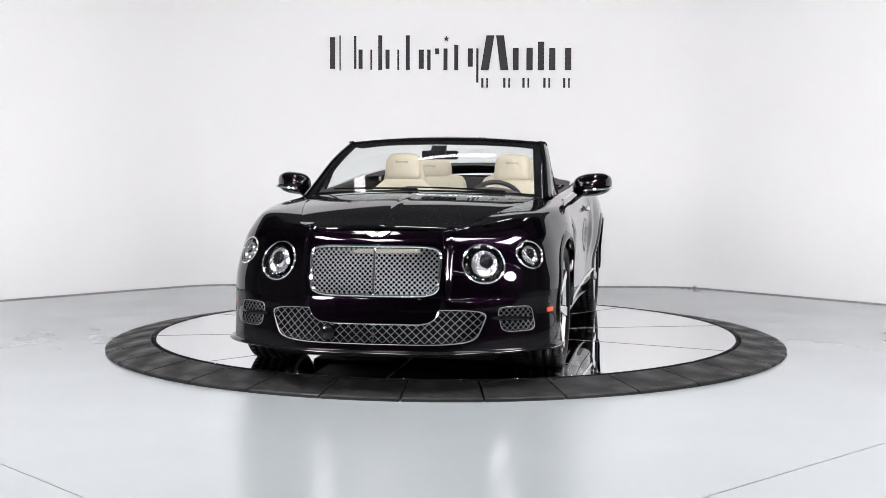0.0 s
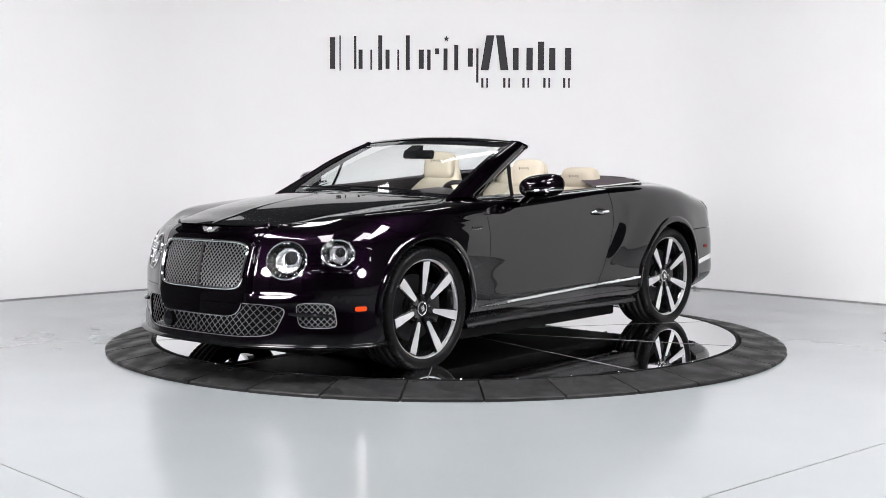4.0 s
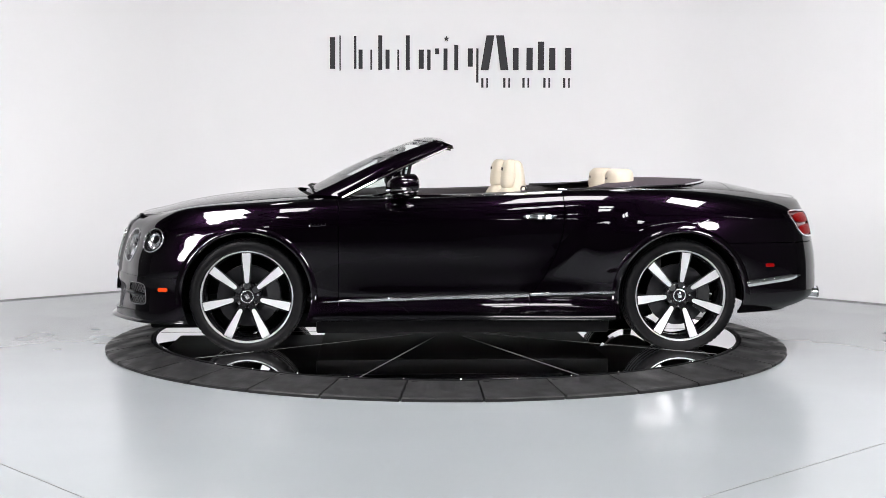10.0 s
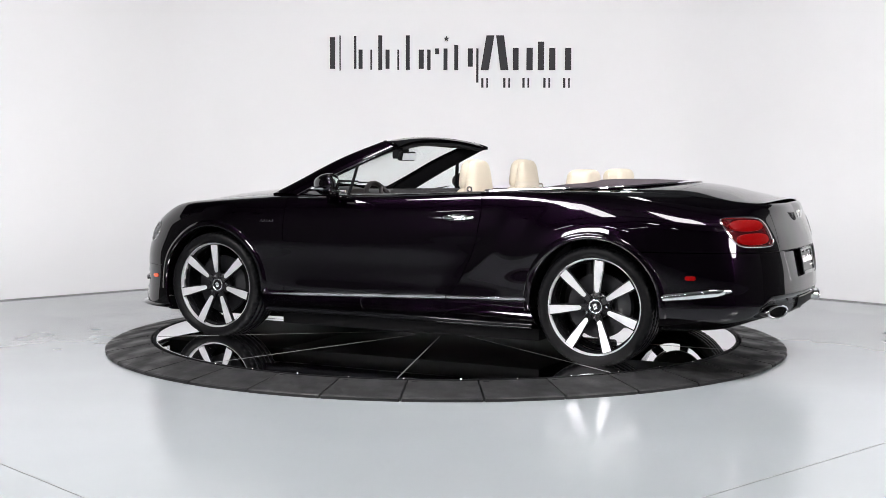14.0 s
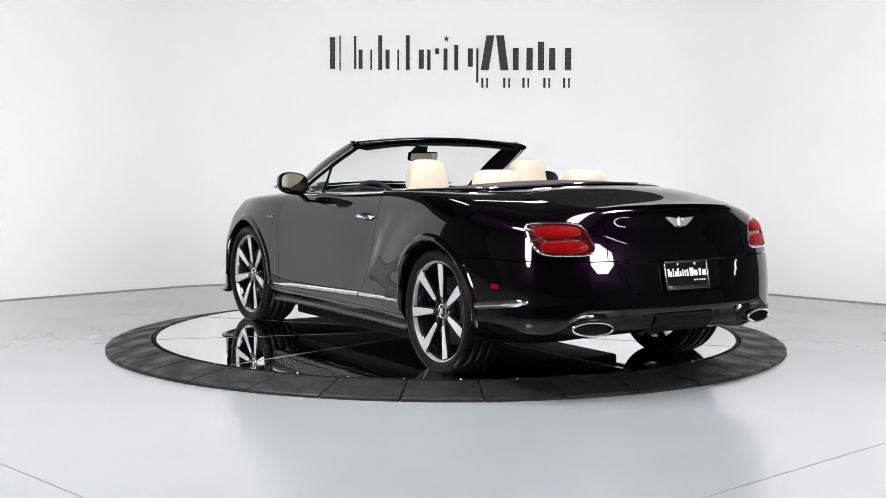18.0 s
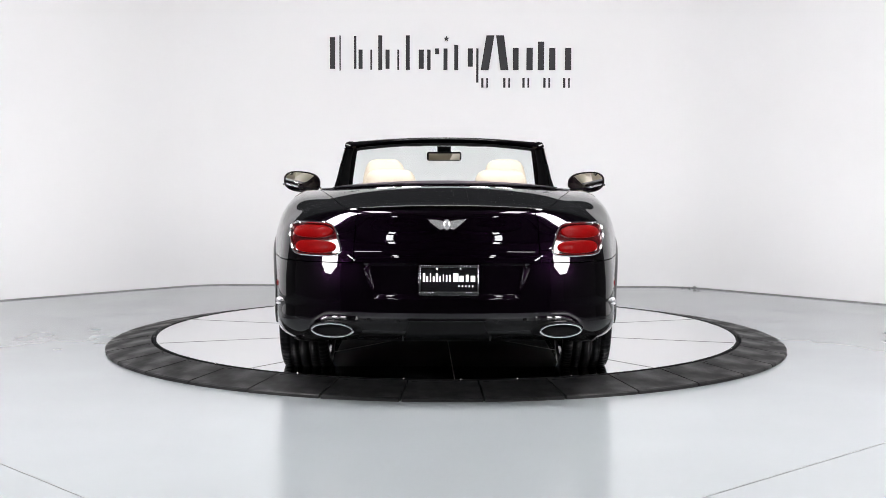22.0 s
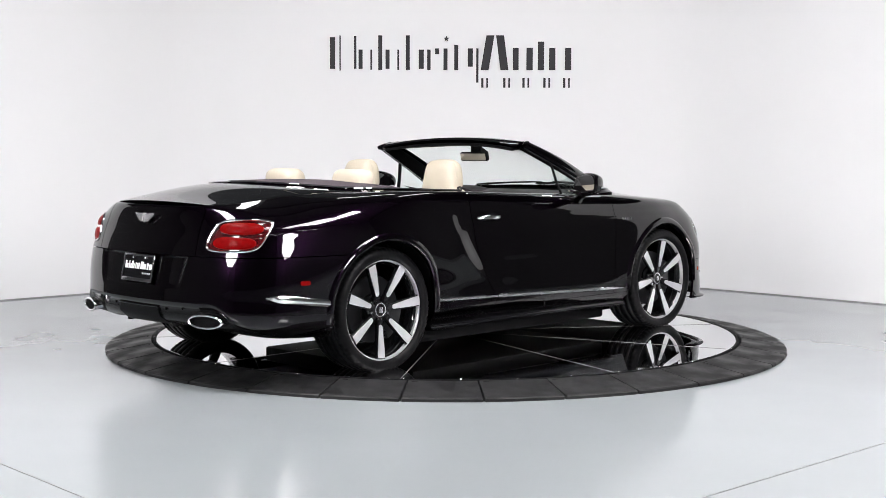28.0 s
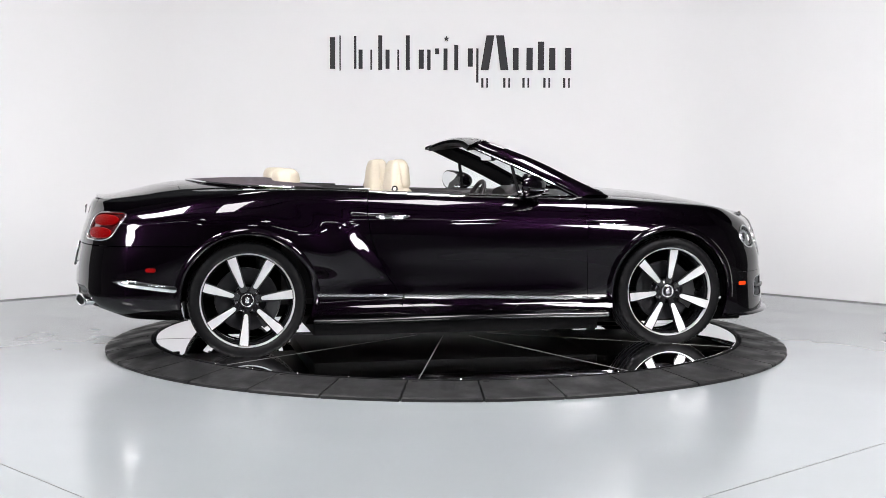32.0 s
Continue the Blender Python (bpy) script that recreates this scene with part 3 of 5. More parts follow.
for key, mask in masks.items():
    V, faces = sheet(flat_pos, wall_cells(mask), .0005 if key == "front_bumper" else .0012 if key == "front_fender" else .0027)
    for side in (1, -1):
        name = key
        if key in MIDDLE:
            continue
        PANELS[key, side] = child(name, panel_mesh(name, V, faces, PAINT, side < 0), car)
    if key in MIDDLE:
        both = np.concatenate([V, V * (1, -1, 1)])
        n = len(V)
        PANELS[key, 0] = child(key, panel_mesh(key, both, faces + [tuple(i + n for i in f[::-1]) for f in faces], PAINT_TAIL if key == "rear_bumper" else PAINT), car)

# black sheet added behind the panels so that gaps and grilles read dark
shell = np.ones((NS - 1, NV - 1), bool)
for key in ("arch_front", "arch_rear"):
    f = OPENINGS[key].value(CELL_P)
    shell &= f > 1.06
N_GRID = normals_of(flat_pos * 1.0, np.stack([IDX[:-1, :-1].ravel(), IDX[1:, :-1].ravel(), IDX[1:, 1:].ravel(), IDX[:-1, 1:].ravel()], 1))
inner = GRID.reshape(-1, 3) - N_GRID * .11
inner[:, 1] = np.maximum(inner[:, 1], 0)
i, j = np.nonzero(shell & (CELL_V > .10) & (CELL_V < np.where(CELL_S < STEPS[6], .62, .90)))
F = np.stack([IDX[i, j], IDX[i + 1, j], IDX[i + 1, j + 1], IDX[i, j + 1]], 1)
both = np.concatenate([inner, inner * (1, -1, 1)])
child("inner_shell", panel_mesh("inner_shell", both, [tuple(f) for f in F] + [tuple(k + len(inner) for k in f[::-1]) for f in F], MATT_BLACK), car, "added black sheet that keeps panel gaps and grilles dark")


# bonnet and boot lid: sheets between the two inner edges
def lid(name, s0, s1, x_bow, z_crown, ridge, mat=PAINT, n=60, m=40):
    ss = np.linspace(s0, s1, n)
    e = EDGE(ss)
    b = np.linspace(0, 1, m)
    y = e[:, 1][:, None] * b[None]
    a = np.linspace(0, 1, n)[:, None]
    x = e[:, 0][:, None] + x_bow(a) * (1 - b[None] ** 2)
    z = e[:, 2][:, None] + z_crown(a) * (1 - b[None] ** 2) ** .85 + ridge(a, y)
    V = np.stack([x, y, z], 2).reshape(-1, 3)
    I = np.arange(n * m).reshape(n, m)
    F = np.stack([I[:-1, :-1].ravel(), I[:-1, 1:].ravel(), I[1:, 1:].ravel(), I[1:, :-1].ravel()], 1)
    nz = normals_of(V, F)[:, 2].mean()
    if nz < 0:
        F = F[:, ::-1]
    V, faces = sheet(V, F, gap=.0020, lips=False)
    both = np.concatenate([V, V * (1, -1, 1)])
    k = len(V)
    return child(name, panel_mesh(name, both, faces + [tuple(i + k for i in f[::-1]) for f in faces], mat), car)


S_NOSE = STEPS[2]
S_COWL = float(np.interp(-.98, -np.array([EDGE(s)[0] for s in np.linspace(0, STEPS[12], 400)]), np.linspace(0, STEPS[12], 400)))
lid("bonnet", S_NOSE, S_COWL, lambda a: .045 + .075 * a, lambda a: .004 + .036 * np.sin(np.pi * np.clip(a, 0, 1) * .55) ** 1.0,
    lambda a, y: .004 * np.exp(-(y / .012) ** 2) * (1 - a * .4) * step(a / .05))


def edge_s(x):
    """The length along the plan at which the inner edge reaches x, behind the doors."""
    q = np.linspace(STEPS[12], STEPS[20], 600)
    return float(np.interp(-x, -EDGE(q)[:, 0], q))


def deck_crown(x):
    """How far the middle of the rear deck stands above its edges."""
    return .013 + .040 * step((np.asarray(x, float) + 2.30) / .55)


S_BOOT = edge_s(-1.76)
S_DECK = edge_s(-1.28)
deck_x = lambda s0, s1: (lambda a: deck_crown(np.interp(a, np.linspace(0, 1, 60), EDGE(np.linspace(s0, s1, 60))[:, 0]) - .03))
lid("rear_deck", S_DECK, S_BOOT, lambda a: -.03 * a, deck_x(S_DECK, S_BOOT), lambda a, y: 0 * y)
lid("boot_lid", S_BOOT, STEPS[20], lambda a: -.03 - .003 * a, deck_x(S_BOOT, STEPS[20]), lambda a, y: .006 * step((a - .80) / .2) + 0 * y)


# ---- wheels: built once on the left (axis along y, outer face towards +y), then copied ----
R_TYRE, R_RIM = .363, .298
OUT = Matrix.Rotation(radians(-90), 4, "X")


def tyre_mesh():
    half = [(.290, .118), (.300, .131), (.318, .138), (.336, .137), (.350, .130), (.3575, .118), (.3605, .104), (.3608, .086), (.353, .084), (.353, .074), (.3622, .072), (.3630, .036), (.3545, .034), (.3545, .024), (.3632, .022), (.3633, .004)]
    prof = [(r, -z) for r, z in half] + [(r, z) for r, z in half[::-1]]
    n = 264
    verts, faces = [], []
    m = len(prof)
    for i in range(n):
        a = 2 * math.pi * i / n
        for j, (r, z) in enumerate(prof):
            k = j if j < m // 2 else m - 1 - j
            if 4 <= k <= 7 and i % 4 == 0:
                r -= .0055
            if k in (10, 11) and (i + 2 * k) % 6 == 0:
                r -= .004
            b = a + (.5 * (abs(z) - .09) if k > 3 else 0) * (1 if z > 0 else -1) * .25
            verts.append((r * math.cos(b), z, r * math.sin(b)))
    for i in range(n):
        for j in range(m - 1):
            faces.append((i * m + j, ((i + 1) % n) * m + j, ((i + 1) % n) * m + j + 1, i * m + j + 1))
    return mesh_from("tyre", verts, faces, TYRE)


def spoke_outline(w0, w1, r0, r1):
    """A bar from r0 to r1 along y with a rounded inner end, wider outside."""
    pts = [(-w1, r1), (-w1 * .93, r1 - .05)]
    for k in range(7):
        a = math.pi + math.pi * k / 6
        pts.append((w0 * math.cos(a), r0 + w0 + w0 * math.sin(a)))
    return [(x, y) for x, y in pts + [(w1 * .93, r1 - .05), (w1, r1)]]


def build_wheel():
    w = child("wheel", None, car, "seven-spoke alloy wheel in black with machined faces")
    child("tyre", tyre_mesh(), w)
    part("rim", turned(lathe([(.262, -.115), (.290, -.124), (.294, -.118), (.268, -.10), (.262, .0), (.262, .05), (.272, .085), (.280, .095)], 96), OUT), RIM_BLACK, w)
    part("rim_lip", turned(lathe([(.279, .088), (.281, .108), (.285, .1145), (.2945, .1155), (R_RIM, .112), (.2985, .100)], 120), OUT), RIM_BRIGHT, w, "bright machined rim edge")
    back = bmesh.new()
    for k in range(7):
        turn = Matrix.Rotation(2 * math.pi * k / 7, 4, "Z")
        tilt = Matrix.Translation((0, .05, .070)) @ Matrix.Rotation(radians(7.5), 4, "X") @ Matrix.Translation((0, -.05, 0))
        b = prism(spoke_outline(.019, .0345, .045, .283), .022, bevel=.006)
        merged(back, turned(b, OUT @ turn @ tilt))
        f = prism(spoke_outline(.0132, .0268, .088, .281), .004, bevel=.0015)
        part("spoke_face", turned(f, OUT @ turn @ tilt @ Matrix.Translation((0, 0, .0215))), RIM_BRIGHT, w, "machined aluminium spoke face")
    part("spokes", back, RIM_BLACK, w, "gloss black spokes")
    hub = lathe([(.0005, .072), (.066, .072), (.078, .066), (.085, .055), (.085, .02), (.0005, .02)], 48)
    part("hub", turned(hub, OUT), RIM_BLACK, w)
    part("hub_cap", turned(lathe([(.0005, .092), (.030, .0915), (.032, .089), (.049, .088), (.053, .084), (.053, .070)], 40), OUT), GLOSS_BLACK, w)
    ring = lathe([(.034, .0885), (.036, .0905), (.041, .0895), (.0425, .086)], 40)
    merged(ring, box(.025, .034, .003, (0, 0, .0925), .0014, 2))
    part("cap_badge", turned(ring, OUT), BADGE, w, "chrome ring and plain badge")
    for k in range(5):
        nuts = bmesh.new()
        a = 2 * math.pi * k / 5 + .3
        bmesh.ops.create_cone(nuts, cap_ends=True, segments=6, radius1=.010, radius2=.009, depth=.016, matrix=OUT @ Matrix.Translation((.066 * math.cos(a), .066 * math.sin(a), .076)))
        part("wheel_nut", nuts, SILVER, w)
    part("brake_disc", turned(lathe([(.09, .012), (.10, .02), (.195, .02), (.1955, .0), (.10, .0)], 72), OUT), DISC_IRON, w, "grey iron brake disc")
    cal = lathe([(.125, -.02), (.125, .045), (.16, .052), (.205, .045), (.212, .02), (.205, -.02)], 14, a0=radians(-35), a1=radians(35))
    bmesh.ops.holes_fill(cal, edges=cal.edges[:])
    part("brake_caliper", turned(cal, OUT @ Matrix.Rotation(radians(160), 4, "Z")), CALIPER, w)
    w.location = (1.373, .806, R_TYRE)
    return w


def wheel_pose(x, y, spin):
    m = Matrix.Translation((x, y, R_TYRE))
    if y < 0:
        m = m @ Matrix.Rotation(math.pi, 4, "Z")
    return m @ Matrix.Rotation(radians(spin), 4, "Y")


first = build_wheel()
copy_thing(first, wheel_pose(-1.373, .806, 18.7))
copy_thing(first, wheel_pose(1.373, -.806, 19.7))
copy_thing(first, wheel_pose(-1.373, -.806, -5.3))
first.matrix_basis = wheel_pose(1.373, .806, 25.7)

# wheel housings
for hx in (1.373, -1.373):
    for side in (1, -1):
        b = lathe([(ARCH_R + .004, .925 if hx > 0 else .945), (ARCH_R + .012, .90), (ARCH_R + .03, .60), (ARCH_R - .05, .50), (.05, .50)], 48, a0=radians(-6), a1=radians(186))
        part("wheel_housing", turned(b, Matrix.Translation((hx, 0, .367)) @ (Matrix.Rotation(radians(90), 4, "X") if side < 0 else Matrix.Rotation(radians(90), 4, "X") @ Matrix.Diagonal((1, 1, -1, 1)))), MATT_BLACK, car)

# underbody
b = box(1.9, 1.46, .10, (0, 0, .155), .015)
part("underbody", b, MATT_BLACK, car, "black underbody")
b = (box(1.15, 1.24, .10, (1.45, 0, .180), .015))
part("underbody", b, MATT_BLACK, car)
b = (box(.85, 1.0, .10, (-1.32, 0, .255), .015))
part("underbody", b, MATT_BLACK, car)
b = (box(.36, 1.1, .05, (-1.93, 0, .335), .02))
part("underbody", b, MATT_BLACK, car)
for hx in (1.373, -1.373):
    part("axle", tube([(hx, -.72, .34), (hx, .72, .34)], .035, 10), STEEL_DARK, car)


# ---- bodywork details ----
def wall_frame(op, n=96, k=1.0):
    """The rim of an opening, its middle, and the pose of a frame there: x along the opening, y up, z outwards."""
    rim = op.rim(n, k)
    mid = rim.mean(axis=0)
    t = Vector(op.axis)
    r = Vector(rim[n // 4] - rim[3 * n // 4]).normalized()
    nrm = t.cross(r).normalized()
    if nrm.dot(Vector((mid[0], mid[1], 0))) < 0:
        nrm = -nrm
    up = nrm.cross(t).normalized()
    if up.z < 0:
        up, t = -up, -t
    m = Matrix((t, up, nrm)).transposed().to_4x4()
    m.translation = Vector(mid)
    return rim, m


def both_sides(name, make, mat, label="", parent=car, sharp=40):
    """Makes a part on the left and its mirror image on the right."""
    made = []
    one = make()
    two = one.copy()
    turned(two, Matrix.Diagonal((1, -1, 1, 1)))
    for side, b in ((1, one), (-1, two)):
        made.append(part(name, b, mat, parent if not isinstance(parent, list) else parent[0 if side > 0 else 1], label, sharp=sharp))
    return made


def surface_points(axis, pairs, hint, lift=0.0, only=None):
    """Points on the flank at wanted (a, z) pairs, lifted outwards."""
    pairs = np.array(pairs, float)
    d = np.linalg.norm(GRID - np.array(hint), axis=2)
    if only is not None:
        d = np.where(only(GRID), d, 9)
    i, j = np.unravel_index(np.argmin(d), d.shape)
    s, v = np.full(len(pairs), GS[i, j]), np.full(len(pairs), GV[i, j])
    for _ in range(4):
        s, v = solve_sv(axis, pairs[:, 0], pairs[:, 1], s, v)
    p = wall_at(s, v)
    ds, dv = wall_at(s + 1e-3, v) - p, wall_at(s, np.clip(v + 1e-3, 0, 1)) - p
    n = np.cross(ds, dv)
    n /= np.linalg.norm(n, axis=1, keepdims=True)
    out = np.sign((n * (p * (1, 1, 0))).sum(axis=1, keepdims=True))
    return p + n * out * lift


def ribbon(lines, bm=None):
    """A sheet between rows of points."""
    b = bmesh.new()
    rows = [[b.verts.new(tuple(p)) for p in l] for l in lines]
    for p, q in zip(rows[:-1], rows[1:]):
        for i in range(len(p) - 1):
            b.faces.new((p[i], p[i + 1], q[i + 1], q[i]))
    return merged(bm, b)


def solid(b, thick):
    bmesh.ops.recalc_face_normals(b, faces=b.faces[:])
    bmesh.ops.solidify(b, geom=b.faces[:], thickness=thick)
    return b


# headlamps
def headlamp(op, name, proj_at, proj_r, beads):
    rim, m = wall_frame(op)
    hx, hy = op.half[0], float(np.ptp(np.array([(m.inverted() @ Vector(p)).y for p in rim]))) / 2
    lamp = []
    for side in (1, -1):
        e = child(name, None, car, "round clear headlamp with chrome bezel")
        lamp.append(e)
    both_sides("bezel", lambda: tube([tuple(p) for p in op.rim(96, .985)], .0045, 8, True), CHROME, "", lamp)

    def bowl():
        b = bmesh.new()
        rings = []
        for k, dz in ((.97, -.004), (.93, -.025), (.6, -.040), (.02, -.046)):
            rings.append([b.verts.new(m @ Vector((hx * k * math.cos(a), hy * k * math.sin(a), dz))) for a in [2 * math.pi * i / 48 for i in range(48)]])
        for p, q in zip(rings[:-1], rings[1:]):
            for i in range(48):
                b.faces.new((p[i], p[(i + 1) % 48], q[(i + 1) % 48], q[i]))
        return b
    both_sides("bowl", bowl, LAMP_BOWL, "", lamp)
    px, py = proj_at
    place = m @ Matrix.Translation((px, py, -.036))
    def shroud():
        """A silver cone round the projector, opening off centre."""
        b = bmesh.new()
        rings = []
        for r, dx, dy, dz in ((1.02, 0, 0, .010), (1.18, 0, 0, .024), (1.32, 0, 0, .020), (1.45, -.08, -.10, .012), (1.95, -.28, -.34, .018), (2.15, -.36, -.44, .026), (2.24, -.38, -.46, .020)):
            rings.append([b.verts.new(place @ Vector((proj_r * (dx + r * math.cos(2 * math.pi * i / 44)), proj_r * (dy + r * math.sin(2 * math.pi * i / 44)), dz))) for i in range(44)])
        for p, q in zip(rings[:-1], rings[1:]):
            for i in range(44):
                b.faces.new((p[i], p[(i + 1) % 44], q[(i + 1) % 44], q[i]))
        return b
    both_sides("projector_shroud", shroud, SILVER, "silver projector shroud", lamp)
    for k in range(11):
        a = radians(165 + 210 * k / 10)

        def vane(a=a):
            v = box(hx * .17, .0035, .010, (hx * .80, 0, -.020), .001, 1)
            return turned(v, m @ Matrix.Diagonal((1, hy / hx, 1, 1)) @ Matrix.Rotation(a, 4, "Z"))
        both_sides("vane", vane, SMOKED_CHROME, "thin bright vane", lamp)
    both_sides("projector_lens", lambda: turned(lathe([(proj_r * 1.02, .010), (proj_r * .85, .019), (proj_r * .5, .025), (.0004, .027)], 32), place), GLOSS_BLACK, "dark glass projector lens", lamp)

    ball = bmesh.new()
    bmesh.ops.create_uvsphere(ball, u_segments=10, v_segments=6, radius=.0062)
    bead = mesh_from("bead", [v.co for v in ball.verts], [[v.index for v in f.verts] for f in ball.faces], CHROME)
    ball.free()
    for k in range(beads):
        a = radians(150 + 240 * k / (beads - 1))
        q = m @ Vector((hx * .76 * math.cos(a), hy * .76 * math.sin(a), -.026))
        for side in (0, 1):
            child("bead", bead, lamp[side], "small clear bead", Matrix.Translation((q.x, q.y if side == 0 else -q.y, q.z)))

    def cover():
        b = bmesh.new()
        rings = []
        for k, dz in ((1.0, .0), (.8, .007), (.5, .012), (.25, .014), (.01, .0145)):
            r = [(hx * k * math.cos(2 * math.pi * i / 48), hy * k * math.sin(2 * math.pi * i / 48)) for i in range(48)]
            rings.append([b.verts.new(m @ Vector((x, y, dz))) for x, y in r])
        for p, q in zip(rings[:-1], rings[1:]):
            for i in range(48):
                b.faces.new((p[i], p[(i + 1) % 48], q[(i + 1) % 48], q[i]))
        return b
    for o in both_sides("lens", cover, LENS, "clear lens", lamp):
        o.visible_shadow = False


headlamp(OPENINGS["lamp_in"], "headlamp", (.020, .016), .034, 9)
headlamp(OPENINGS["lamp_out"], "headlamp", (.014, .008), .024, 8)


# grilles of crossed wire
def wire_grille(op, pitch, slope, radius, back, middle=True, only_left=False):
    """Crossed wires over an opening, set back behind the surface; returned for the left half."""
    ax = op.axis
    b = bmesh.new()
    A, B = op.half
    reach = A + B / slope + .1
    n = int(2 * reach / pitch)
    c0 = op.c @ ax
    lines = []
    for sgn in (1, -1):
        for k in range(n + 1):
            c = -reach + k * pitch
            zz = np.linspace(-B, B, 15)
            aa = c + sgn * zz / slope
            la = aa + op.skew * zz
            inside = (np.abs(la / A) ** op.power + np.abs(zz / B) ** op.power) < 1.0
            if middle:
                inside &= aa >= -1e-6
            idx = np.nonzero(inside)[0]
            if len(idx) < 2:
                continue
            z0, z1 = zz[idx[0]], zz[idx[-1]]
            dz = zz[1] - zz[0]
            z0, z1 = max(-B * .99, z0 - dz * .45), min(B * .99, z1 + dz * .45)
            if middle:
                a0, a1 = c + sgn * z0 / slope, c + sgn * z1 / slope
                if a0 < 0:
                    z0 = -c * slope / sgn
                if a1 < 0:
                    z1 = -c * slope / sgn
            if z1 - z0 < .008:
                continue
            zs = np.linspace(z0, z1, 6)
            lines.append(np.stack([c + sgn * zs / slope + c0, zs + op.c[2]], 1))
    if lines:
        flat = np.concatenate(lines)
        P = surface_points(ax, flat, op.c, -back, op.only)
        for k in range(len(lines)):
            tube([tuple(p) for p in P[6 * k:6 * k + 6]], radius, 6, bm=b)
    return b


def mirrored_join(b):
    c = b.copy()
    turned(c, Matrix.Diagonal((1, -1, 1, 1)))
    bmesh.ops.reverse_faces(c, faces=c.faces[:])
    return merged(b, c)


grille = child("radiator_grille", None, car, "chrome wire-mesh grille with bright surround")
op = OPENINGS["grille"]
part("mesh", mirrored_join(wire_grille(op, .0285, 1.0, .0026, .018)), CHROME_DARK, grille, "crossed bright wires")


def mirrored_loop(op, k, lift, n=240):
    """The closed edge of an opening that lies across the middle of the nose."""
    ang = np.linspace(-np.pi / 2, np.pi / 2, n // 2)
    ca, sa = np.cos(ang), np.sin(ang)
    r = k / (np.abs(ca / op.half[0]) ** op.power + np.abs(sa / op.half[1]) ** op.power) ** (1 / op.power)
    bb = r * sa
    aa = np.maximum(r * ca - op.skew * bb, 0)
    keep = (r * ca - op.skew * bb) >= -1e-3
    P = surface_points(op.axis, np.stack([aa, bb + op.c[2]], 1)[keep], op.c + np.array((0, .15, 0)), lift, op.only)
    return [tuple(p) for p in P] + [tuple(p * (1, -1, 1)) for p in P[::-1][1:-1]]


part("surround", tube(mirrored_loop(op, .985, .002), .0085, 8, True), CHROME, grille, "polished chrome surround")
mid = surface_points((0, 1, 0), [(0.0, z) for z in np.linspace(.508, .763, 10)], op.c, -.008, op.only)
part("centre_bar", tube([tuple(p) for p in mid], .0085, 8), CHROME, grille)

intake = child("front_intake", None, car, "lower front intake with crossed chrome wires")
op = OPENINGS["intake"]
part("mesh", mirrored_join(wire_grille(op, .046, .95, .0019, .020)), WIRE_DARK, intake, "crossed chrome wires")
part("surround", tube(mirrored_loop(op, .99, -.004), .0028, 6, True), CHROME_DARK, intake)
mid = surface_points((0, 1, 0), [(0.0, z) for z in np.linspace(.248, .36, 8)], op.c, -.010, op.only)
part("centre_bar", tube([tuple(p) for p in mid], .004, 6), CHROME, intake)
dot = surface_points((0, 1, 0), [(-.25 * -1, .30)], op.c, .004, op.only)[0] * (1, -1, 1)
part("sensor", turned(lathe([(.0005, .018), (.030, .016), (.042, .010), (.043, -.02)], 28), Matrix.Translation(Vector(dot)) @ Matrix.Rotation(radians(90), 4, "Y") @ Matrix.Rotation(radians(0), 4, "X")), GLOSS_BLACK, intake, "round black distance sensor")

# painted apron between grille and intake
FOOT = ((.492, .366), (.47, .363), (.43, .354), (.405, .345), (.385, .333), (.370, .314), (.360, .290), (.353, .245))
lines = []
for k, (z, w) in enumerate(FOOT):
    lines.append(surface_points((0, 1, 0), [(w * f, z) for f in np.linspace(0, 1, 24)], (2.28, .15, .42), .007 - (.006 if k == 0 else 0), lambda Q: Q[..., 0] > 1.3))
apron = ribbon(lines)
mirrored_join(apron)
bmesh.ops.remove_doubles(apron, verts=apron.verts[:], dist=1e-5)
part("grille_apron", solid(apron, .02), PAINT, car, "painted nose panel under the grille", sharp=60)
pairs = [(y, .353) for y in np.linspace(0, .24, 10)] + [(w, z) for z, w in FOOT[:1:-1]]
strip = surface_points((0, 1, 0), pairs, (2.28, .15, .36), .008, lambda Q: Q[..., 0] > 1.3)
b = tube([tuple(p) for p in strip[::-1]] + [tuple(p * (1, -1, 1)) for p in strip[1:]], .0035, 6)
part("apron_trim", b, CHROME, car, "thin chrome trim")

side_in = [child("side_intake", None, car, "side intake with crossed chrome wires") for _ in (1, -1)]
op = OPENINGS["side_intake"]
both_sides("mesh", lambda: wire_grille(op, .034, .95, .0020, .010, False), WIRE_DARK, "crossed chrome wires", side_in)
both_sides("surround", lambda: tube([tuple(p) for p in op.rim(80, .98)], .0022, 6, True), CHROME_DARK, "", side_in)
c0 = op.c @ op.axis
bar = surface_points(op.axis, [(c0 + a, .376 - .04 * a) for a in np.linspace(-.150, .095, 12)], op.c, .006, op.only)
both_sides("blade", lambda: tube([tuple(p) for p in bar], [.007, .010, .012, .013, .013, .013, .013, .013, .012, .011, .009, .006], 8), GLOSS_BLACK, "black cross blade", side_in)

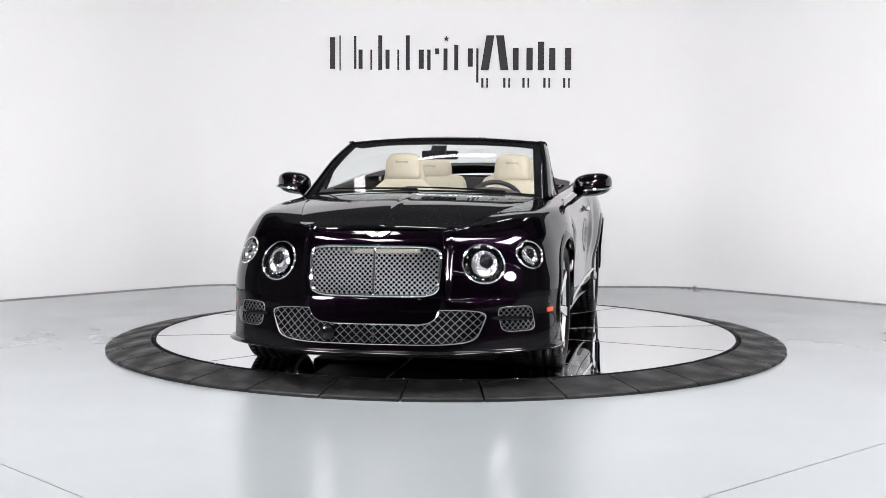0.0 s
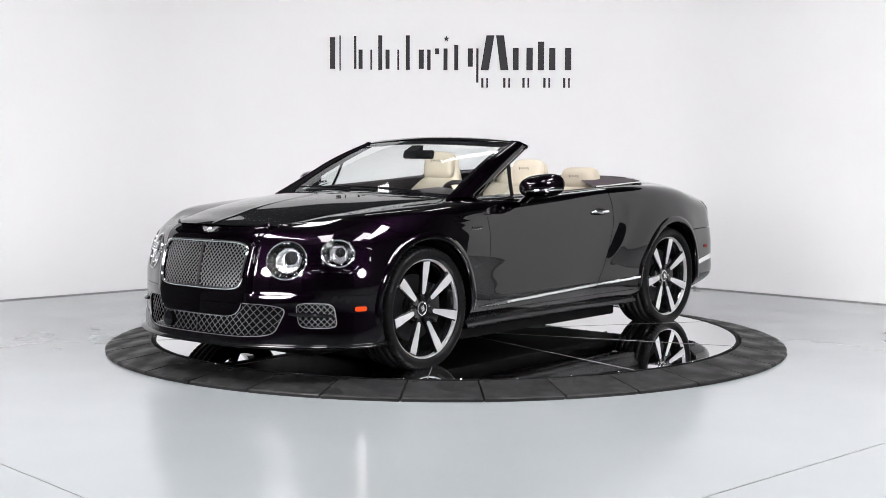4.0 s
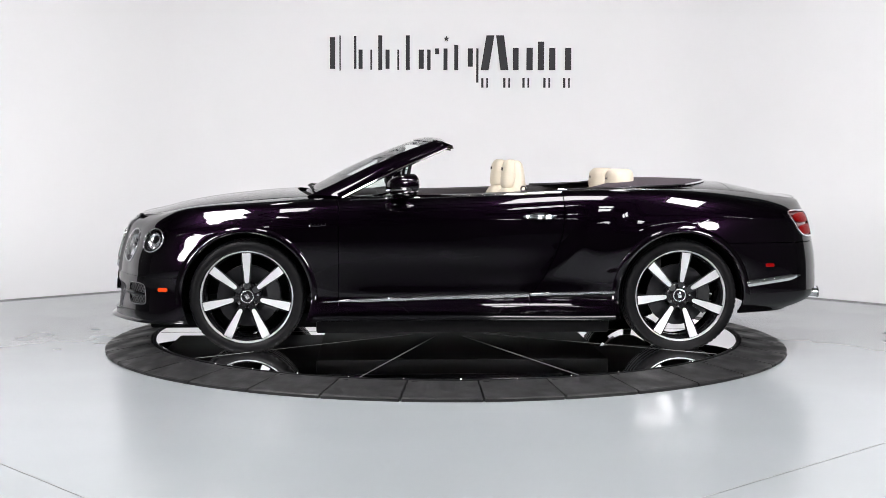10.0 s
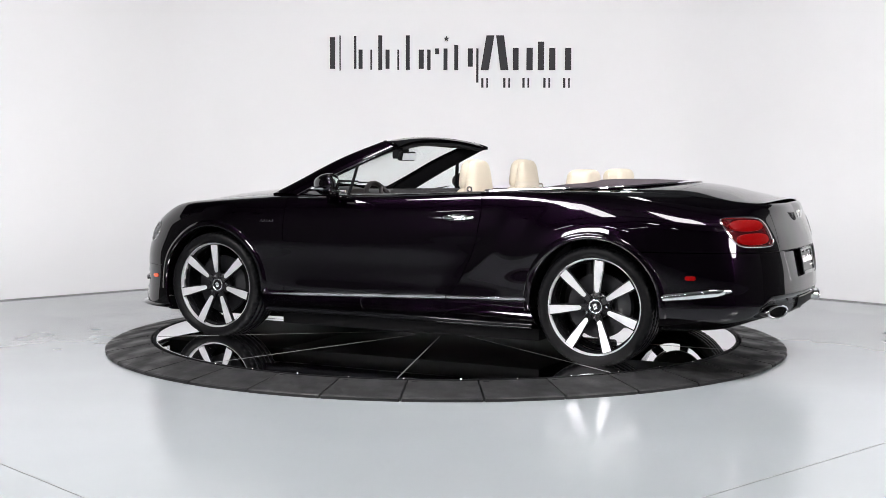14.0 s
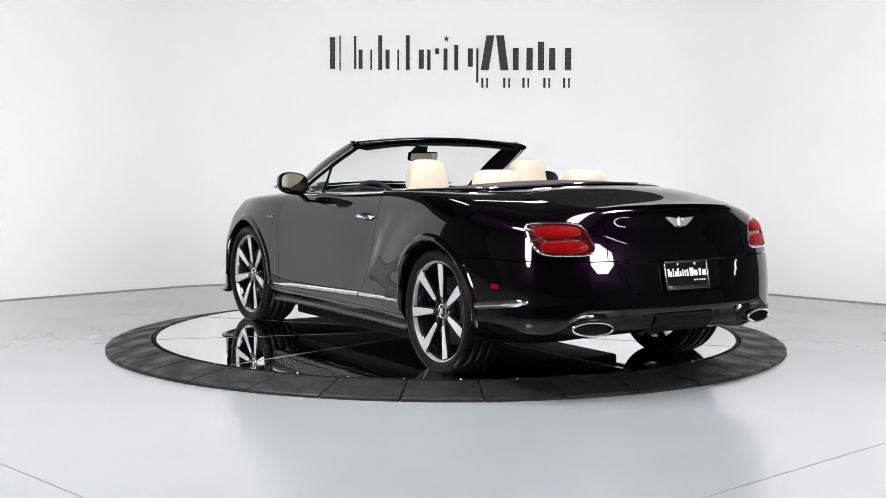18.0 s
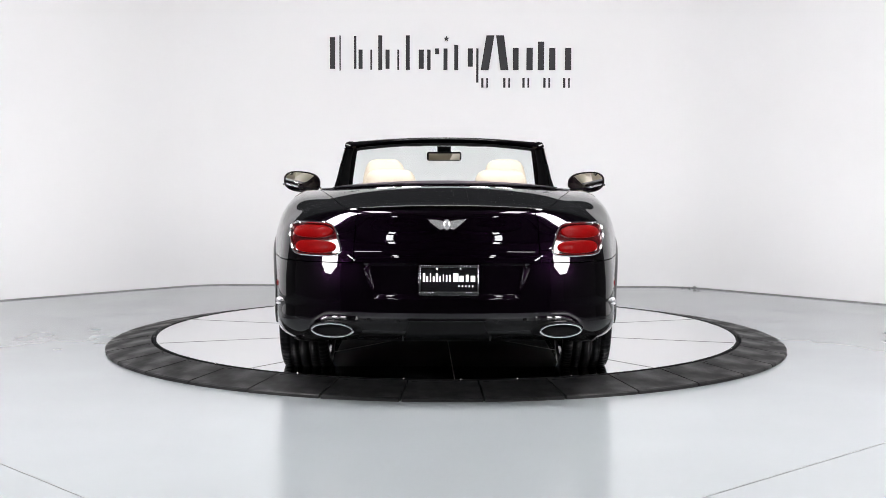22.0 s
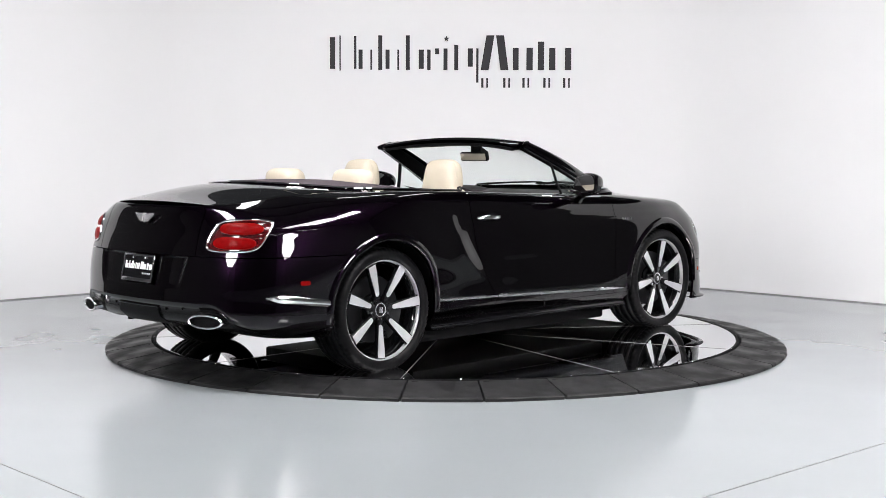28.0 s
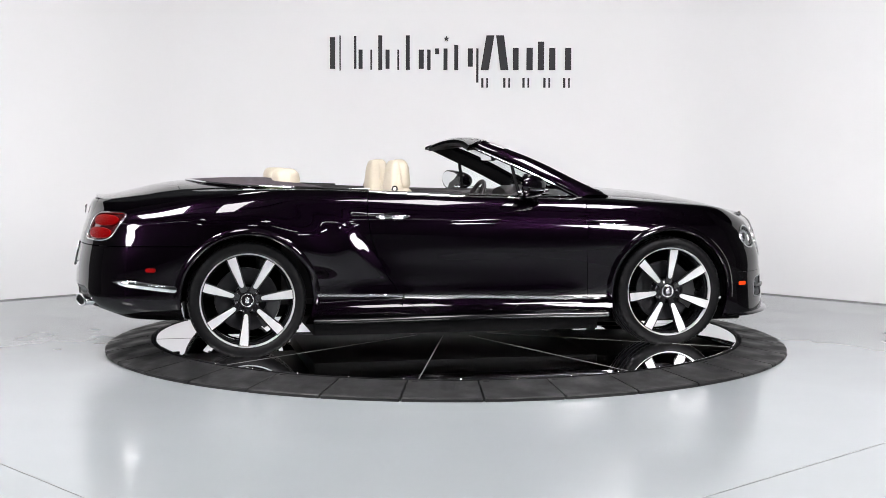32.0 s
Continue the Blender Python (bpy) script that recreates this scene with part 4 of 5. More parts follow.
# rolled edges of the wheel arches
def arch_lip(hx):
    ang = np.radians(np.linspace(-6, 186, 90))
    rows = []
    for r, lift in ((-.001, -.020), (.0, .007), (.004, .010), (.014, .0105), (.026, .009), (.036, .005), (.046, -.001)):
        pairs = np.stack([hx + (ARCH_R + r) * np.cos(ang), HUB["front"][1] + .004 + (ARCH_R + r) * np.sin(ang)], 1)
        rows.append(surface_points((1, 0, 0), pairs, (hx, .95, .80), lift, lambda Q: np.abs(Q[..., 0] - hx) < .6))
    return ribbon(rows)


for hx in (1.373, -1.373):
    both_sides("arch_lip", lambda: arch_lip(hx), PAINT, "flared painted edge of the wheel arch", sharp=60)

# front splitter
b = bmesh.new()
ss = np.linspace(0, col_at(1.76), 60)
base = wall_at(ss, np.full(60, .02))
t = plan_at(ss + 1e-3) - plan_at(ss - 1e-3)
t /= np.linalg.norm(t, axis=1, keepdims=True)
nout = np.column_stack([t[:, 1], -t[:, 0], 0 * ss])
rows_ = [base - nout * .03 + (0, 0, .018), base + nout * .026 + (0, 0, .004), base + nout * .030 + (0, 0, -.002), base + nout * .024 + (0, 0, -.008), base - nout * .06 + (0, 0, -.006)]
b = ribbon(rows_)
mirrored_join(b)
bmesh.ops.remove_doubles(b, verts=b.verts[:], dist=1e-5)
part("front_splitter", b, GLOSS_BLACK, car, "gloss black front splitter", sharp=50)

# sills under the doors
ss = np.linspace(col_at(.96), col_at(-.96), 60)
base = wall_at(ss, np.full(60, .03))


def sill_blade():
    up = (0, 0, 1)
    o = np.array((0, 1, 0))
    return ribbon([base + o * -.02 + np.array((0, 0, .05)), base + o * .012 + np.array((0, 0, .030)), base + o * .035 + np.array((0, 0, .006)), base + o * .036 + np.array((0, 0, -.004)),
                   base + o * .02 + np.array((0, 0, -.016)), base - o * .12 + np.array((0, 0, -.012))])


both_sides("side_skirt", sill_blade, GLOSS_BLACK, "gloss black side skirt", sharp=60)


# bright strips along the flanks
def strip_on(pairs, hint, half, lift, axis=(1, 0, 0), only=None, taper=True):
    P = surface_points(axis, pairs, hint, lift, only)
    n = len(P)
    R = [half * (min(1, .25 + 4 * i / n) if taper else 1) for i in range(n)]
    return ribbon([
        P + np.outer(R, (0, 0, 1)), P + np.outer(R, (0, .0, .55)) + (0, .006, 0), P + np.outer(R, (0, 0, -.55)) + (0, .006, 0), P + np.outer(R, (0, 0, -1))])


both_sides("door_strip", lambda: strip_on([(x, .334 + (.89 - x) * .0300) for x in np.linspace(.895, -.40, 70)], (.2, .95, .35), .0145, .002), CHROME, "polished chrome strip along the door foot")
both_sides("quarter_strip", lambda: strip_on([(x, .334 + (.89 - x) * .0300) for x in np.linspace(-.41, -.965, 30)], (-.7, .95, .38), .012, .002, taper=False), CHROME, "polished chrome strip before the rear wheel")
both_sides("bumper_strip", lambda: strip_on([(x, .436 + (-1.775 - x) * .13) for x in np.linspace(-2.17, -1.782, 30)], (-1.95, .9, .46), .020, .002, only=lambda Q: Q[..., 0] < -1.6), CHROME, "polished chrome strip on the rear bumper")

# belt line
P_belt = wall_at(np.linspace(col_at(.72), col_at(-.60), 50), np.full(50, .895))
both_sides("belt_trim", lambda: tube([tuple(p + (0, .002, .001)) for p in P_belt], .0055, 8), CHROME, "chrome belt trim")


# door handles
def handle():
    xs = np.linspace(-.365, -.575, 16)
    P = surface_points((1, 0, 0), [(x, .868 + .002 * math.sin(3 * i)) for i, x in enumerate(xs)], (-.47, .93, .868))
    bow = np.sin(np.linspace(0, np.pi, 16)) ** .6 * .032
    return tube([tuple(p + (0, b_ - .004, 0)) for p, b_ in zip(P, bow)], [.006, .010, .013] + [.0145] * 10 + [.013, .011, .006], 10)


both_sides("door_handle", handle, CHROME, "polished chrome pull handle")
# the hollow behind the handle is a flat oval, its darkness put into the colour
P_dark_oval = surface_points((1, 0, 0), [(-.47, .868)], (-.47, .93, .868), .0015)[0]
both_sides("handle_cup", lambda: turned(lathe([(.0005, -.001), (.6, -.001), (.85, .001), (1.0, .0)], 32), Matrix.Translation(Vector(P_dark_oval)) @ Matrix.Rotation(radians(-90), 4, "X") @ Matrix.Diagonal((.072, .030, 1, 1))), GLOSS_BLACK, "flat black oval standing for the dark recess behind the handle")


# marker lamps
def patch(axis, c, z0, a_half, z_half, hint, lift, only=None, n=10, m=6, p=6):
    aa = np.linspace(-1, 1, n)
    zz = np.linspace(-1, 1, m)
    lines = []
    for z in zz:
        k = (1 - abs(z) ** p) ** (1 / p) if abs(z) < 1 else .75
        lines.append(surface_points(axis, [(c + a * a_half * max(k, .75), z0 + z * z_half) for a in aa], hint, lift, only))
    return solid(ribbon(lines), .008)


ax_f = lamp_axis(1.87, .84)
both_sides("front_marker", lambda: patch(ax_f, float(np.array((1.868, .84, 0)) @ ax_f), .408, .034, .013, (1.868, .84, .408), .004, lambda Q: Q[..., 0] > 1.5), ORANGE_LENS, "orange side marker lamp")
ax_r = lamp_axis(-1.95, .897)
both_sides("rear_marker", lambda: patch(ax_r, float(np.array((-1.945, .90, 0)) @ ax_r), .558, .030, .012, (-1.945, .90, .558), .004, lambda Q: Q[..., 0] < -1.5), RED_LENS, "red side marker lamp")


# badge on the wing: illegible script as short bars
def script():
    b = bmesh.new()
    for k, (dx, h) in enumerate(((0.045, .016), (.02, .010), (0, .010), (-.02, .010), (-.045, .016))):
        P = surface_points((1, 0, 0), [(.93 + dx - .006, .818 - h / 2), (.93 + dx + .006 - .012, .818 + h / 2)], (.93, .95, .82), .002)
        tube([tuple(P[0]), tuple(P[1])], .0032, 6, bm=b)
    P = surface_points((1, 0, 0), [(.985, .811), (.93, .809), (.88, .813)], (.93, .95, .82), .002)
    return tube([tuple(p) for p in P], .002, 6, bm=b)


both_sides("wing_badge", script, CHROME, "small chrome badge bars")


# winged badges as plain shapes
def wings(m, w, h):
    b = bmesh.new()
    for s in (1, -1):
        out = [(s * .12 * w, -.3 * h), (s * .35 * w, -.42 * h), (s * .62 * w, -.12 * h), (s * .85 * w, .18 * h), (s * w, .42 * h), (s * .55 * w, .40 * h), (s * .22 * w, .30 * h), (s * .12 * w, .2 * h)]
        merged(b, prism(out if s > 0 else out[::-1], .004, bevel=.001))
    merged(b, turned(lathe([(.0004, .008), (.6, .007), (.9, .005), (1, 0)], 28), Matrix.Diagonal((.17 * w, .48 * h, 1, 1))))
    return turned(b, m)


m_rear = Matrix.Translation((-2.362, 0, .897)) @ Euler((radians(90), 0, radians(-90))).to_matrix().to_4x4() @ pose(0, 0, 0, -8, 0, 0)
part("boot_badge", wings(m_rear, .098, .062), BADGE, car, "chrome winged badge, plain")
m_front = Matrix.Translation((2.205, 0, .826)) @ Euler((radians(48), 0, radians(90))).to_matrix().to_4x4()
part("bonnet_badge", wings(m_front, .076, .046), BADGE, car, "chrome winged badge, plain")


# ---- the tail ----
def oval(axis, ca, cz, ha, hz, hint, lifts, only, n=40, power=2.2, skew=0.0):
    """A domed oval on the body: rings from (size, lift) pairs."""
    b = bmesh.new()
    rings = []
    ang = np.linspace(0, 2 * np.pi, n, endpoint=False)
    c, s_ = np.cos(ang), np.sin(ang)
    r = 1 / (np.abs(c) ** power + np.abs(s_) ** power) ** (1 / power)
    for k, lift in lifts:
        P = surface_points(axis, np.stack([ca + k * ha * r * c - skew * k * hz * r * s_, cz + k * hz * r * s_], 1), hint, lift, only)
        rings.append([b.verts.new(tuple(p)) for p in P])
    for p, q in zip(rings[:-1], rings[1:]):
        for i in range(n):
            b.faces.new((p[i], p[(i + 1) % n], q[(i + 1) % n], q[i]))
    b.faces.new(rings[-1])
    return b


op = OPENINGS["tail"]
ta = float(op.c @ op.axis)
tails = [child("tail_lamp", None, car, "red tail lamp of two ovals in a chrome frame") for _ in (1, -1)]
both_sides("frame", lambda: tube([tuple(p) for p in op.rim(120, .99)], .006, 8, True), CHROME, "chrome frame", tails)
both_sides("housing", lambda: oval(op.axis, ta, op.c[2], op.half[0] * .99, op.half[1] * .99, op.c, ((1, -.002), (.96, -.012), (.5, -.014), (.05, -.014)), op.only, 56, 4.5, .5), RED_DARK, "dark red housing", tails)
both_sides("upper_oval", lambda: oval(op.axis, ta - .014, .8575, .127, .0325, op.c, ((1, -.013), (.96, -.002), (.75, .002), (.35, .004), (.05, .004)), op.only, 48, 2.6), RED_LENS, "red oval lens with a weak added glow for reflected light", tails)
both_sides("lower_oval", lambda: oval(op.axis, ta + .020, .779, .127, .0335, op.c, ((1, -.013), (.96, -.002), (.75, .002), (.35, .004), (.05, .004)), op.only, 48, 2.6), RED_LENS, "red oval lens with a weak added glow for reflected light", tails)

# number plate with a dealer insert: writing as plain bars
plate = child("number_plate", None, car, "black dealer plate with white bars in a chrome frame")
pm = Matrix.Translation((-2.412, -.01, .615)) @ Euler((radians(90), 0, radians(-90))).to_matrix().to_4x4() @ pose(0, 0, 0, -12, 0, 0)
part("backing", turned(box(.296, .146, .006, (0, 0, .0)), pm), GLOSS_BLACK, plate, "black plate")
b = bmesh.new()
for sx, sy, x, y in ((.306, .012, 0, .071), (.306, .020, 0, -.068), (.010, .15, -.148, 0), (.010, .15, .148, 0)):
    box(sx, sy, .012, (x, y, .003), .002, 2, b)
part("plate_frame", turned(b, pm), SMOKED_CHROME, plate, "smoked chrome plate frame")
b = bmesh.new()
for k, (w_, h_) in enumerate(((.012, .042), (.010, .027), (.006, .042), (.010, .027), (.012, .042), (.008, .027), (.006, .036), (.008, .032), (.010, .034))):
    box(w_, h_, .002, (-.126 + .0165 * k, .010 + (h_ - .034) / 2, .0045), bm=b)
for k, (w_, h_) in enumerate(((.027, .042), (.021, .030), (.014, .036), (.023, .030))):
    box(w_, h_, .002, (.036 + .029 * k, .010 + (h_ - .034) / 2, .0045), bm=b)
for k in range(5):
    box(.006, .009, .002, (.052 + .0175 * k, -.030, .0045), bm=b)
part("print", turned(b, pm), WHITE_PRINT, plate, "white bars in place of lettering")
for sx in (-.06, .06):
    b = bmesh.new()
    bmesh.ops.create_uvsphere(b, u_segments=12, v_segments=6, radius=.007, matrix=pm @ Matrix.Translation((sx, .057, .006)))
    part("plate_bolt", b, CHROME, plate)


# exhausts, valance and diffuser
only_tail = lambda Q: Q[..., 0] < -1.6
# flat black oval on the bumper; the recess's darkness is only its colour
both_sides("exhaust_recess", lambda: oval((0, 1, 0), .572, .354, .140, .040, (-2.31, .575, .36), ((1, .001), (.9, .003), (.5, .003), (.05, .003)), only_tail, 40, 2.4), SATIN_BLACK, "flat black oval standing for the dark recess round the tailpipe")


PIPE_N = Vector((-1, .28, -.06)).normalized()
PIPE_T = Vector((0, 0, 1)).cross(PIPE_N).normalized()
PIPE_AT = Vector(surface_points((0, 1, 0), [(.575, .352)], (-2.31, .575, .36), 0, only_tail)[0]) + Vector((0, 0, .006))


def pipe_ring(k, out, n=56):
    return [PIPE_AT + PIPE_T * (.111 * k * math.cos(2 * math.pi * i / n)) + Vector((0, 0, .034 * k * math.sin(2 * math.pi * i / n))) + PIPE_N * out for i in range(n + 1)]


def pipe():
    b = tube([tuple(p) for p in pipe_ring(1, .046)[:-1]], .0068, 8, True)
    return ribbon([pipe_ring(1.03, .044), pipe_ring(1.03, -.06)], ribbon([pipe_ring(.97, .044), pipe_ring(.93, -.03)], b))


both_sides("tailpipe", pipe, CHROME, "oval chrome tailpipe")
both_sides("tailpipe_inside", lambda: ribbon([pipe_ring(.96, .022), pipe_ring(.5, .018), pipe_ring(.02, .018)]), MATT_BLACK, "dark pipe mouth")
ys = np.linspace(0, .19, 24)
lines = [surface_points((0, 1, 0), [(y * k, z) for y in ys], (-2.4, .1, .36), l, only_tail) for z, k, l in ((.408, 1.0, .001), (.402, 1.0, .010), (.36, 1.08, .012), (.318, 1.15, .011), (.300, 1.18, -.02))]
b = ribbon(lines)
mirrored_join(b)
bmesh.ops.remove_doubles(b, verts=b.verts[:], dist=1e-5)
part("diffuser", b, SATIN_BLACK, car, "satin black rear diffuser", sharp=50)
both_sides("diffuser_fin", lambda: box(.16, .010, .05, (-2.26, .225, .318), .004), GLOSS_BLACK, "black diffuser fin")
P = surface_points((0, 1, 0), [(y, .412) for y in np.linspace(0, .20, 14)], (-2.4, .1, .43), .006, only_tail)
part("diffuser_trim", tube([tuple(p) for p in P[::-1]] + [tuple(p * (1, -1, 1)) for p in P[1:]], .004, 6), PAINT, car, "painted edge over the diffuser")
P = surface_points((0, 1, 0), [(.40, .415), (.255, .405)], (-2.38, .3, .40), .002, only_tail)
for p in P:
    for s_ in (1, -1):
        b = bmesh.new()
        bmesh.ops.create_uvsphere(b, u_segments=12, v_segments=8, radius=.011, matrix=Matrix.Translation(Vector(p * (1, s_, 1))) @ Matrix.Diagonal((.3, 1, 1, 1)))
        part("parking_sensor", b, MATT_BLACK, car, "small round black sensor")


# ---- windscreen and its frame ----
def screen_at(a, b):
    """A point of the windscreen: a from -1 (its right) to 1, b from 0 at the scuttle to 1 at the header."""
    lo = np.array((1.045 - .125 * a * a, .75 * a, .985 + .028 * (1 - a * a)))
    hi = np.array((.290 - .115 * a * a, .645 * a, 1.362 - .024 * a * a))
    p = lo + (hi - lo) * b
    return p + np.array((.035, 0, .045)) * 4 * b * (1 - b) * .42


windscreen = child("windscreen", None, car, "raked clear windscreen in a black frame")
g = ribbon([[screen_at(a, b_) for a in np.linspace(-1, 1, 33)] for b_ in np.linspace(0, 1, 17)])
part("glass", g, GLASS, windscreen, "clear glass").visible_shadow = False
b = bmesh.new()
for s_ in (1, -1):
    ribbon([[screen_at(s_ * k, b_) + np.array((-.003, 0, -.003)) for b_ in np.linspace(0, 1, 17)] for k in (.94, .97, 1.0)], b)
ribbon([[screen_at(a, k) + np.array((-.003, 0, -.003)) for a in np.linspace(-1, 1, 25)] for k in (.90, .95, 1.0)], b)
ribbon([[screen_at(a, k) + np.array((-.003, 0, -.003)) for a in np.linspace(-1, 1, 25)] for k in (0, .03, .06)], b)
part("black_border", b, GLOSS_BLACK, windscreen, "black printed glass border")


def loft(rows_, cap=True, bm=None):
    """Closed rings of points joined into a body."""
    b = bmesh.new()
    rs = [[b.verts.new(tuple(p)) for p in r] for r in rows_]
    n = len(rs[0])
    for p, q in zip(rs[:-1], rs[1:]):
        for i in range(n):
            b.faces.new((p[i], p[(i + 1) % n], q[(i + 1) % n], q[i]))
    if cap:
        b.faces.new(rs[0][::-1])
        b.faces.new(rs[-1])
    return merged(bm, b)


PIL_F = spline((0, .3, .6, 1), ((1.00, .772, .985), (.765, .744, 1.096), (.53, .717, 1.210), (.190, .664, 1.340)))
PIL_R = spline((0, .3, .6, 1), ((.775, .806, .985), (.545, .772, 1.102), (.345, .739, 1.196), (.092, .690, 1.308)))


def pillar_rings(outer):
    rings = []
    for t in np.linspace(0, 1, 25):
        f, r = PIL_F(t), PIL_R(t)
        mid = (f + r) / 2
        inn = np.array((0, -.028, -.006))
        if outer:
            rings.append([f + (0, -.012, .006), f + (-.02, .004, .010), mid + (0, .010, .012), r + (.035, .006, .008), r + (.006, .0, .002), r + (.010, -.012, -.004), mid + inn * .5, f + inn * .6])
        else:
            rings.append([f + inn * .5, mid + (0, -.006, -.004), r + (.012, -.008, -.004), r + (-.004, -.030, -.010), mid + (-.01, -.040, -.020), f + (-.03, -.036, -.014)])
    return rings


both_sides("a_pillar", lambda: loft(pillar_rings(True)), PAINT, "painted windscreen pillar", sharp=55)
both_sides("pillar_trim", lambda: loft(pillar_rings(False)), MATT_BLACK, "black inner pillar trim")
both_sides("window_trim", lambda: tube([tuple(PIL_R(t) + (-.002, .003, -.001)) for t in np.linspace(0, .97, 24)], .0055, 6), CHROME, "chrome edge of the side window")
both_sides("pillar_cap", lambda: loft([[np.array((x + dx * .8, .668 + dy, z + dz)) for dx, dy, dz in ((.06, -.02, .022), (.03, .02, .018), (-.02, .028, .004), (-.03, .012, -.016), (0, -.03, -.022), (.05, -.04, -.004))] for x, z in ((.15, 1.329), (.115, 1.322), (.098, 1.316), (.088, 1.312))]), PAINT, "painted corner of the header")
# header over the glass
rings = []
for a in np.linspace(-1, 1, 41):
    f = screen_at(a, .985)
    back = np.array((.120 - .040 * a * a, .65 * a, 1.372 - .044 * a * a - .008 * abs(a) ** 6))
    rings.append([f + (.006, 0, .002), f + (-.02, 0, .013), (f + back) / 2 + np.array((0, 0, .016)), back + (.02, 0, .004), back + (0, 0, -.010), back + (.015, 0, -.026), (f + back) / 2 + np.array((-.02, 0, -.024)), f + (-.02, 0, -.016)])
part("header", loft(rings), PAINT, windscreen, "painted header rail", sharp=50)
rings = []
for a in np.linspace(-.94, .94, 31):
    f = screen_at(a, .93)
    back = np.array((.112 - .038 * a * a, .65 * a, 1.345 - .046 * a * a))
    rings.append([f + (0, 0, -.006), back + (.0, 0, -.004), back + (0, 0, -.022), f + (-.02, 0, -.022)])
part("header_trim", loft(rings), MATT_BLACK, windscreen, "black header lining")
for s_ in (1, -1):
    part("sun_visor", box(.10, .36, .014, (.20, s_ * .34, 1.322), .005, 2), MATT_BLACK, windscreen, "folded dark sun visor")
mir = child("interior_mirror", None, car, "interior mirror on a black pod under the header")
part("casing", turned(box(.035, .250, .066, (0, 0, 0), .016, 3), Matrix.Translation((.378, 0, 1.246)) @ pose(0, 0, 0, 0, -12, 4)), MATT_BLACK, mir)
part("glass", turned(box(.002, .228, .050, (-.0185, 0, 0), .0008, 1), Matrix.Translation((.378, 0, 1.246)) @ pose(0, 0, 0, 0, -12, 4)), MIRROR_GLASS, mir, "mirror glass")
part("stem", loft([[np.array((x, dy, z + dz)) for dy, dz in ((-.05, .02), (.05, .02), (.045, -.03), (-.045, -.03))] for x, z in ((.47, 1.258), (.43, 1.278), (.39, 1.298))]), MATT_BLACK, mir, "black sensor pod")

# scuttle and wipers
part("scuttle", ribbon([[screen_at(a, .0) + np.array((dx, 0, dz)) for a in np.linspace(-1, 1, 31)] for dx, dz in ((-.01, .0), (.02, -.016), (.07, -.014))]), MATT_BLACK, car, "black scuttle panel")
for y0, y1 in ((.52, -.10), (-.02, -.58)):
    p = [screen_at(y / .735, .035 + .03 * k) + np.array((.012, 0, .014)) for k, y in zip(np.linspace(0, 1, 8), np.linspace(y0, y1, 8))]
    part("wiper", tube([tuple(q) for q in p], [.006, .009, .008, .007, .006, .006, .005, .004], 6), MATT_BLACK, car, "black wiper arm")

# quarter lights
both_sides("quarter_post", lambda: tube([(.345, .737, 1.190), (.365, .765, 1.08), (.385, .80, .985)], .013, 8, flat=.7), MATT_BLACK, "black upright of the quarter light")
for o in both_sides("quarter_glass", lambda: ribbon([[PIL_R(t) + (-.01, -.006, -.01) for t in (.02, .2, .4, .56)], [np.array(((PIL_R(t)[0] * .4 + .29 * .6), PIL_R(t)[1] * .4 + .79 * .6 - .006, PIL_R(t)[2] * .45 + .99 * .55)) for t in (.02, .2, .4, .56)],
                                                     [np.array((.66 - .26 * k, .80, .988)) for k in (0, .4, .75, 1)]]), GLASS, "small clear quarter light"):
    o.visible_shadow = False


# ---- door mirrors ----
def mirror_body(lo, hi):
    b = bmesh.new()
    rings = []
    for k in np.linspace(lo, hi, 14):
        # k runs from the flat rear face to the rounded front
        x = .345 + .155 * k
        r = math.sqrt(max(0.0, 1 - max(0, k) ** 2.2)) if k < 1 else 0.02
        r = max(r, .02) * (1.0 if k > .05 else .97)
        n = 40
        ring = []
        for i in range(n):
            a = 2 * math.pi * i / n
            e = (abs(math.cos(a)) ** 2.6 + abs(math.sin(a)) ** 2.6) ** (-1 / 2.6)
            ring.append((x - .045 * math.cos(a) * r, 1.025 + .128 * r * e * math.cos(a), 1.060 + .077 * r * e * math.sin(a) + .012 * math.cos(a) * r))
        rings.append(ring)
    return loft(rings)


mirrors = [child("door_mirror", None, car, "painted door mirror with a chrome waist strip") for _ in (1, -1)]
both_sides("housing", lambda: mirror_body(0.0, .995), PAINT, "", mirrors)
both_sides("foot", lambda: loft([[np.array((x + dx, y, z + dz)) for dx, dz in ((.05, .0), (.03, .018), (-.03, .018), (-.05, .0), (-.03, -.016), (.03, -.016))] for x, y, z in ((.405, .975, 1.005), (.41, .945, .985), (.425, .915, .962), (.44, .885, .93))]), PAINT, "", mirrors)


def waist():
    pts = []
    for k in np.linspace(0, 1, 24):
        a = math.pi * (k)
        r = 1.02
        pts.append((.345 + .150 * math.sin(a) ** .8, 1.025 + .131 * math.cos(a), 1.030 + .012 * math.cos(a)))
    return tube(pts, .0075, 8)


both_sides("waist_strip", waist, CHROME, "chrome strip with clear indicator", mirrors)
both_sides("glass", lambda: loft([[(x + .001 - .045 * math.cos(a) - .0035 * math.sin(a), 1.025 + .112 * e * math.cos(a), 1.060 + .066 * e * math.sin(a) + .012 * math.cos(a)) for a, e in [(2 * math.pi * i / 36, (abs(math.cos(2 * math.pi * i / 36)) ** 2.6 + abs(math.sin(2 * math.pi * i / 36)) ** 2.6) ** (-1 / 2.6)) for i in range(36)]] for x in (.3435, .3425)]), MIRROR_GLASS, "mirror glass", mirrors)

# ---- the cockpit ----
ss = np.linspace(col_at(.93), col_at(-1.15), 60)
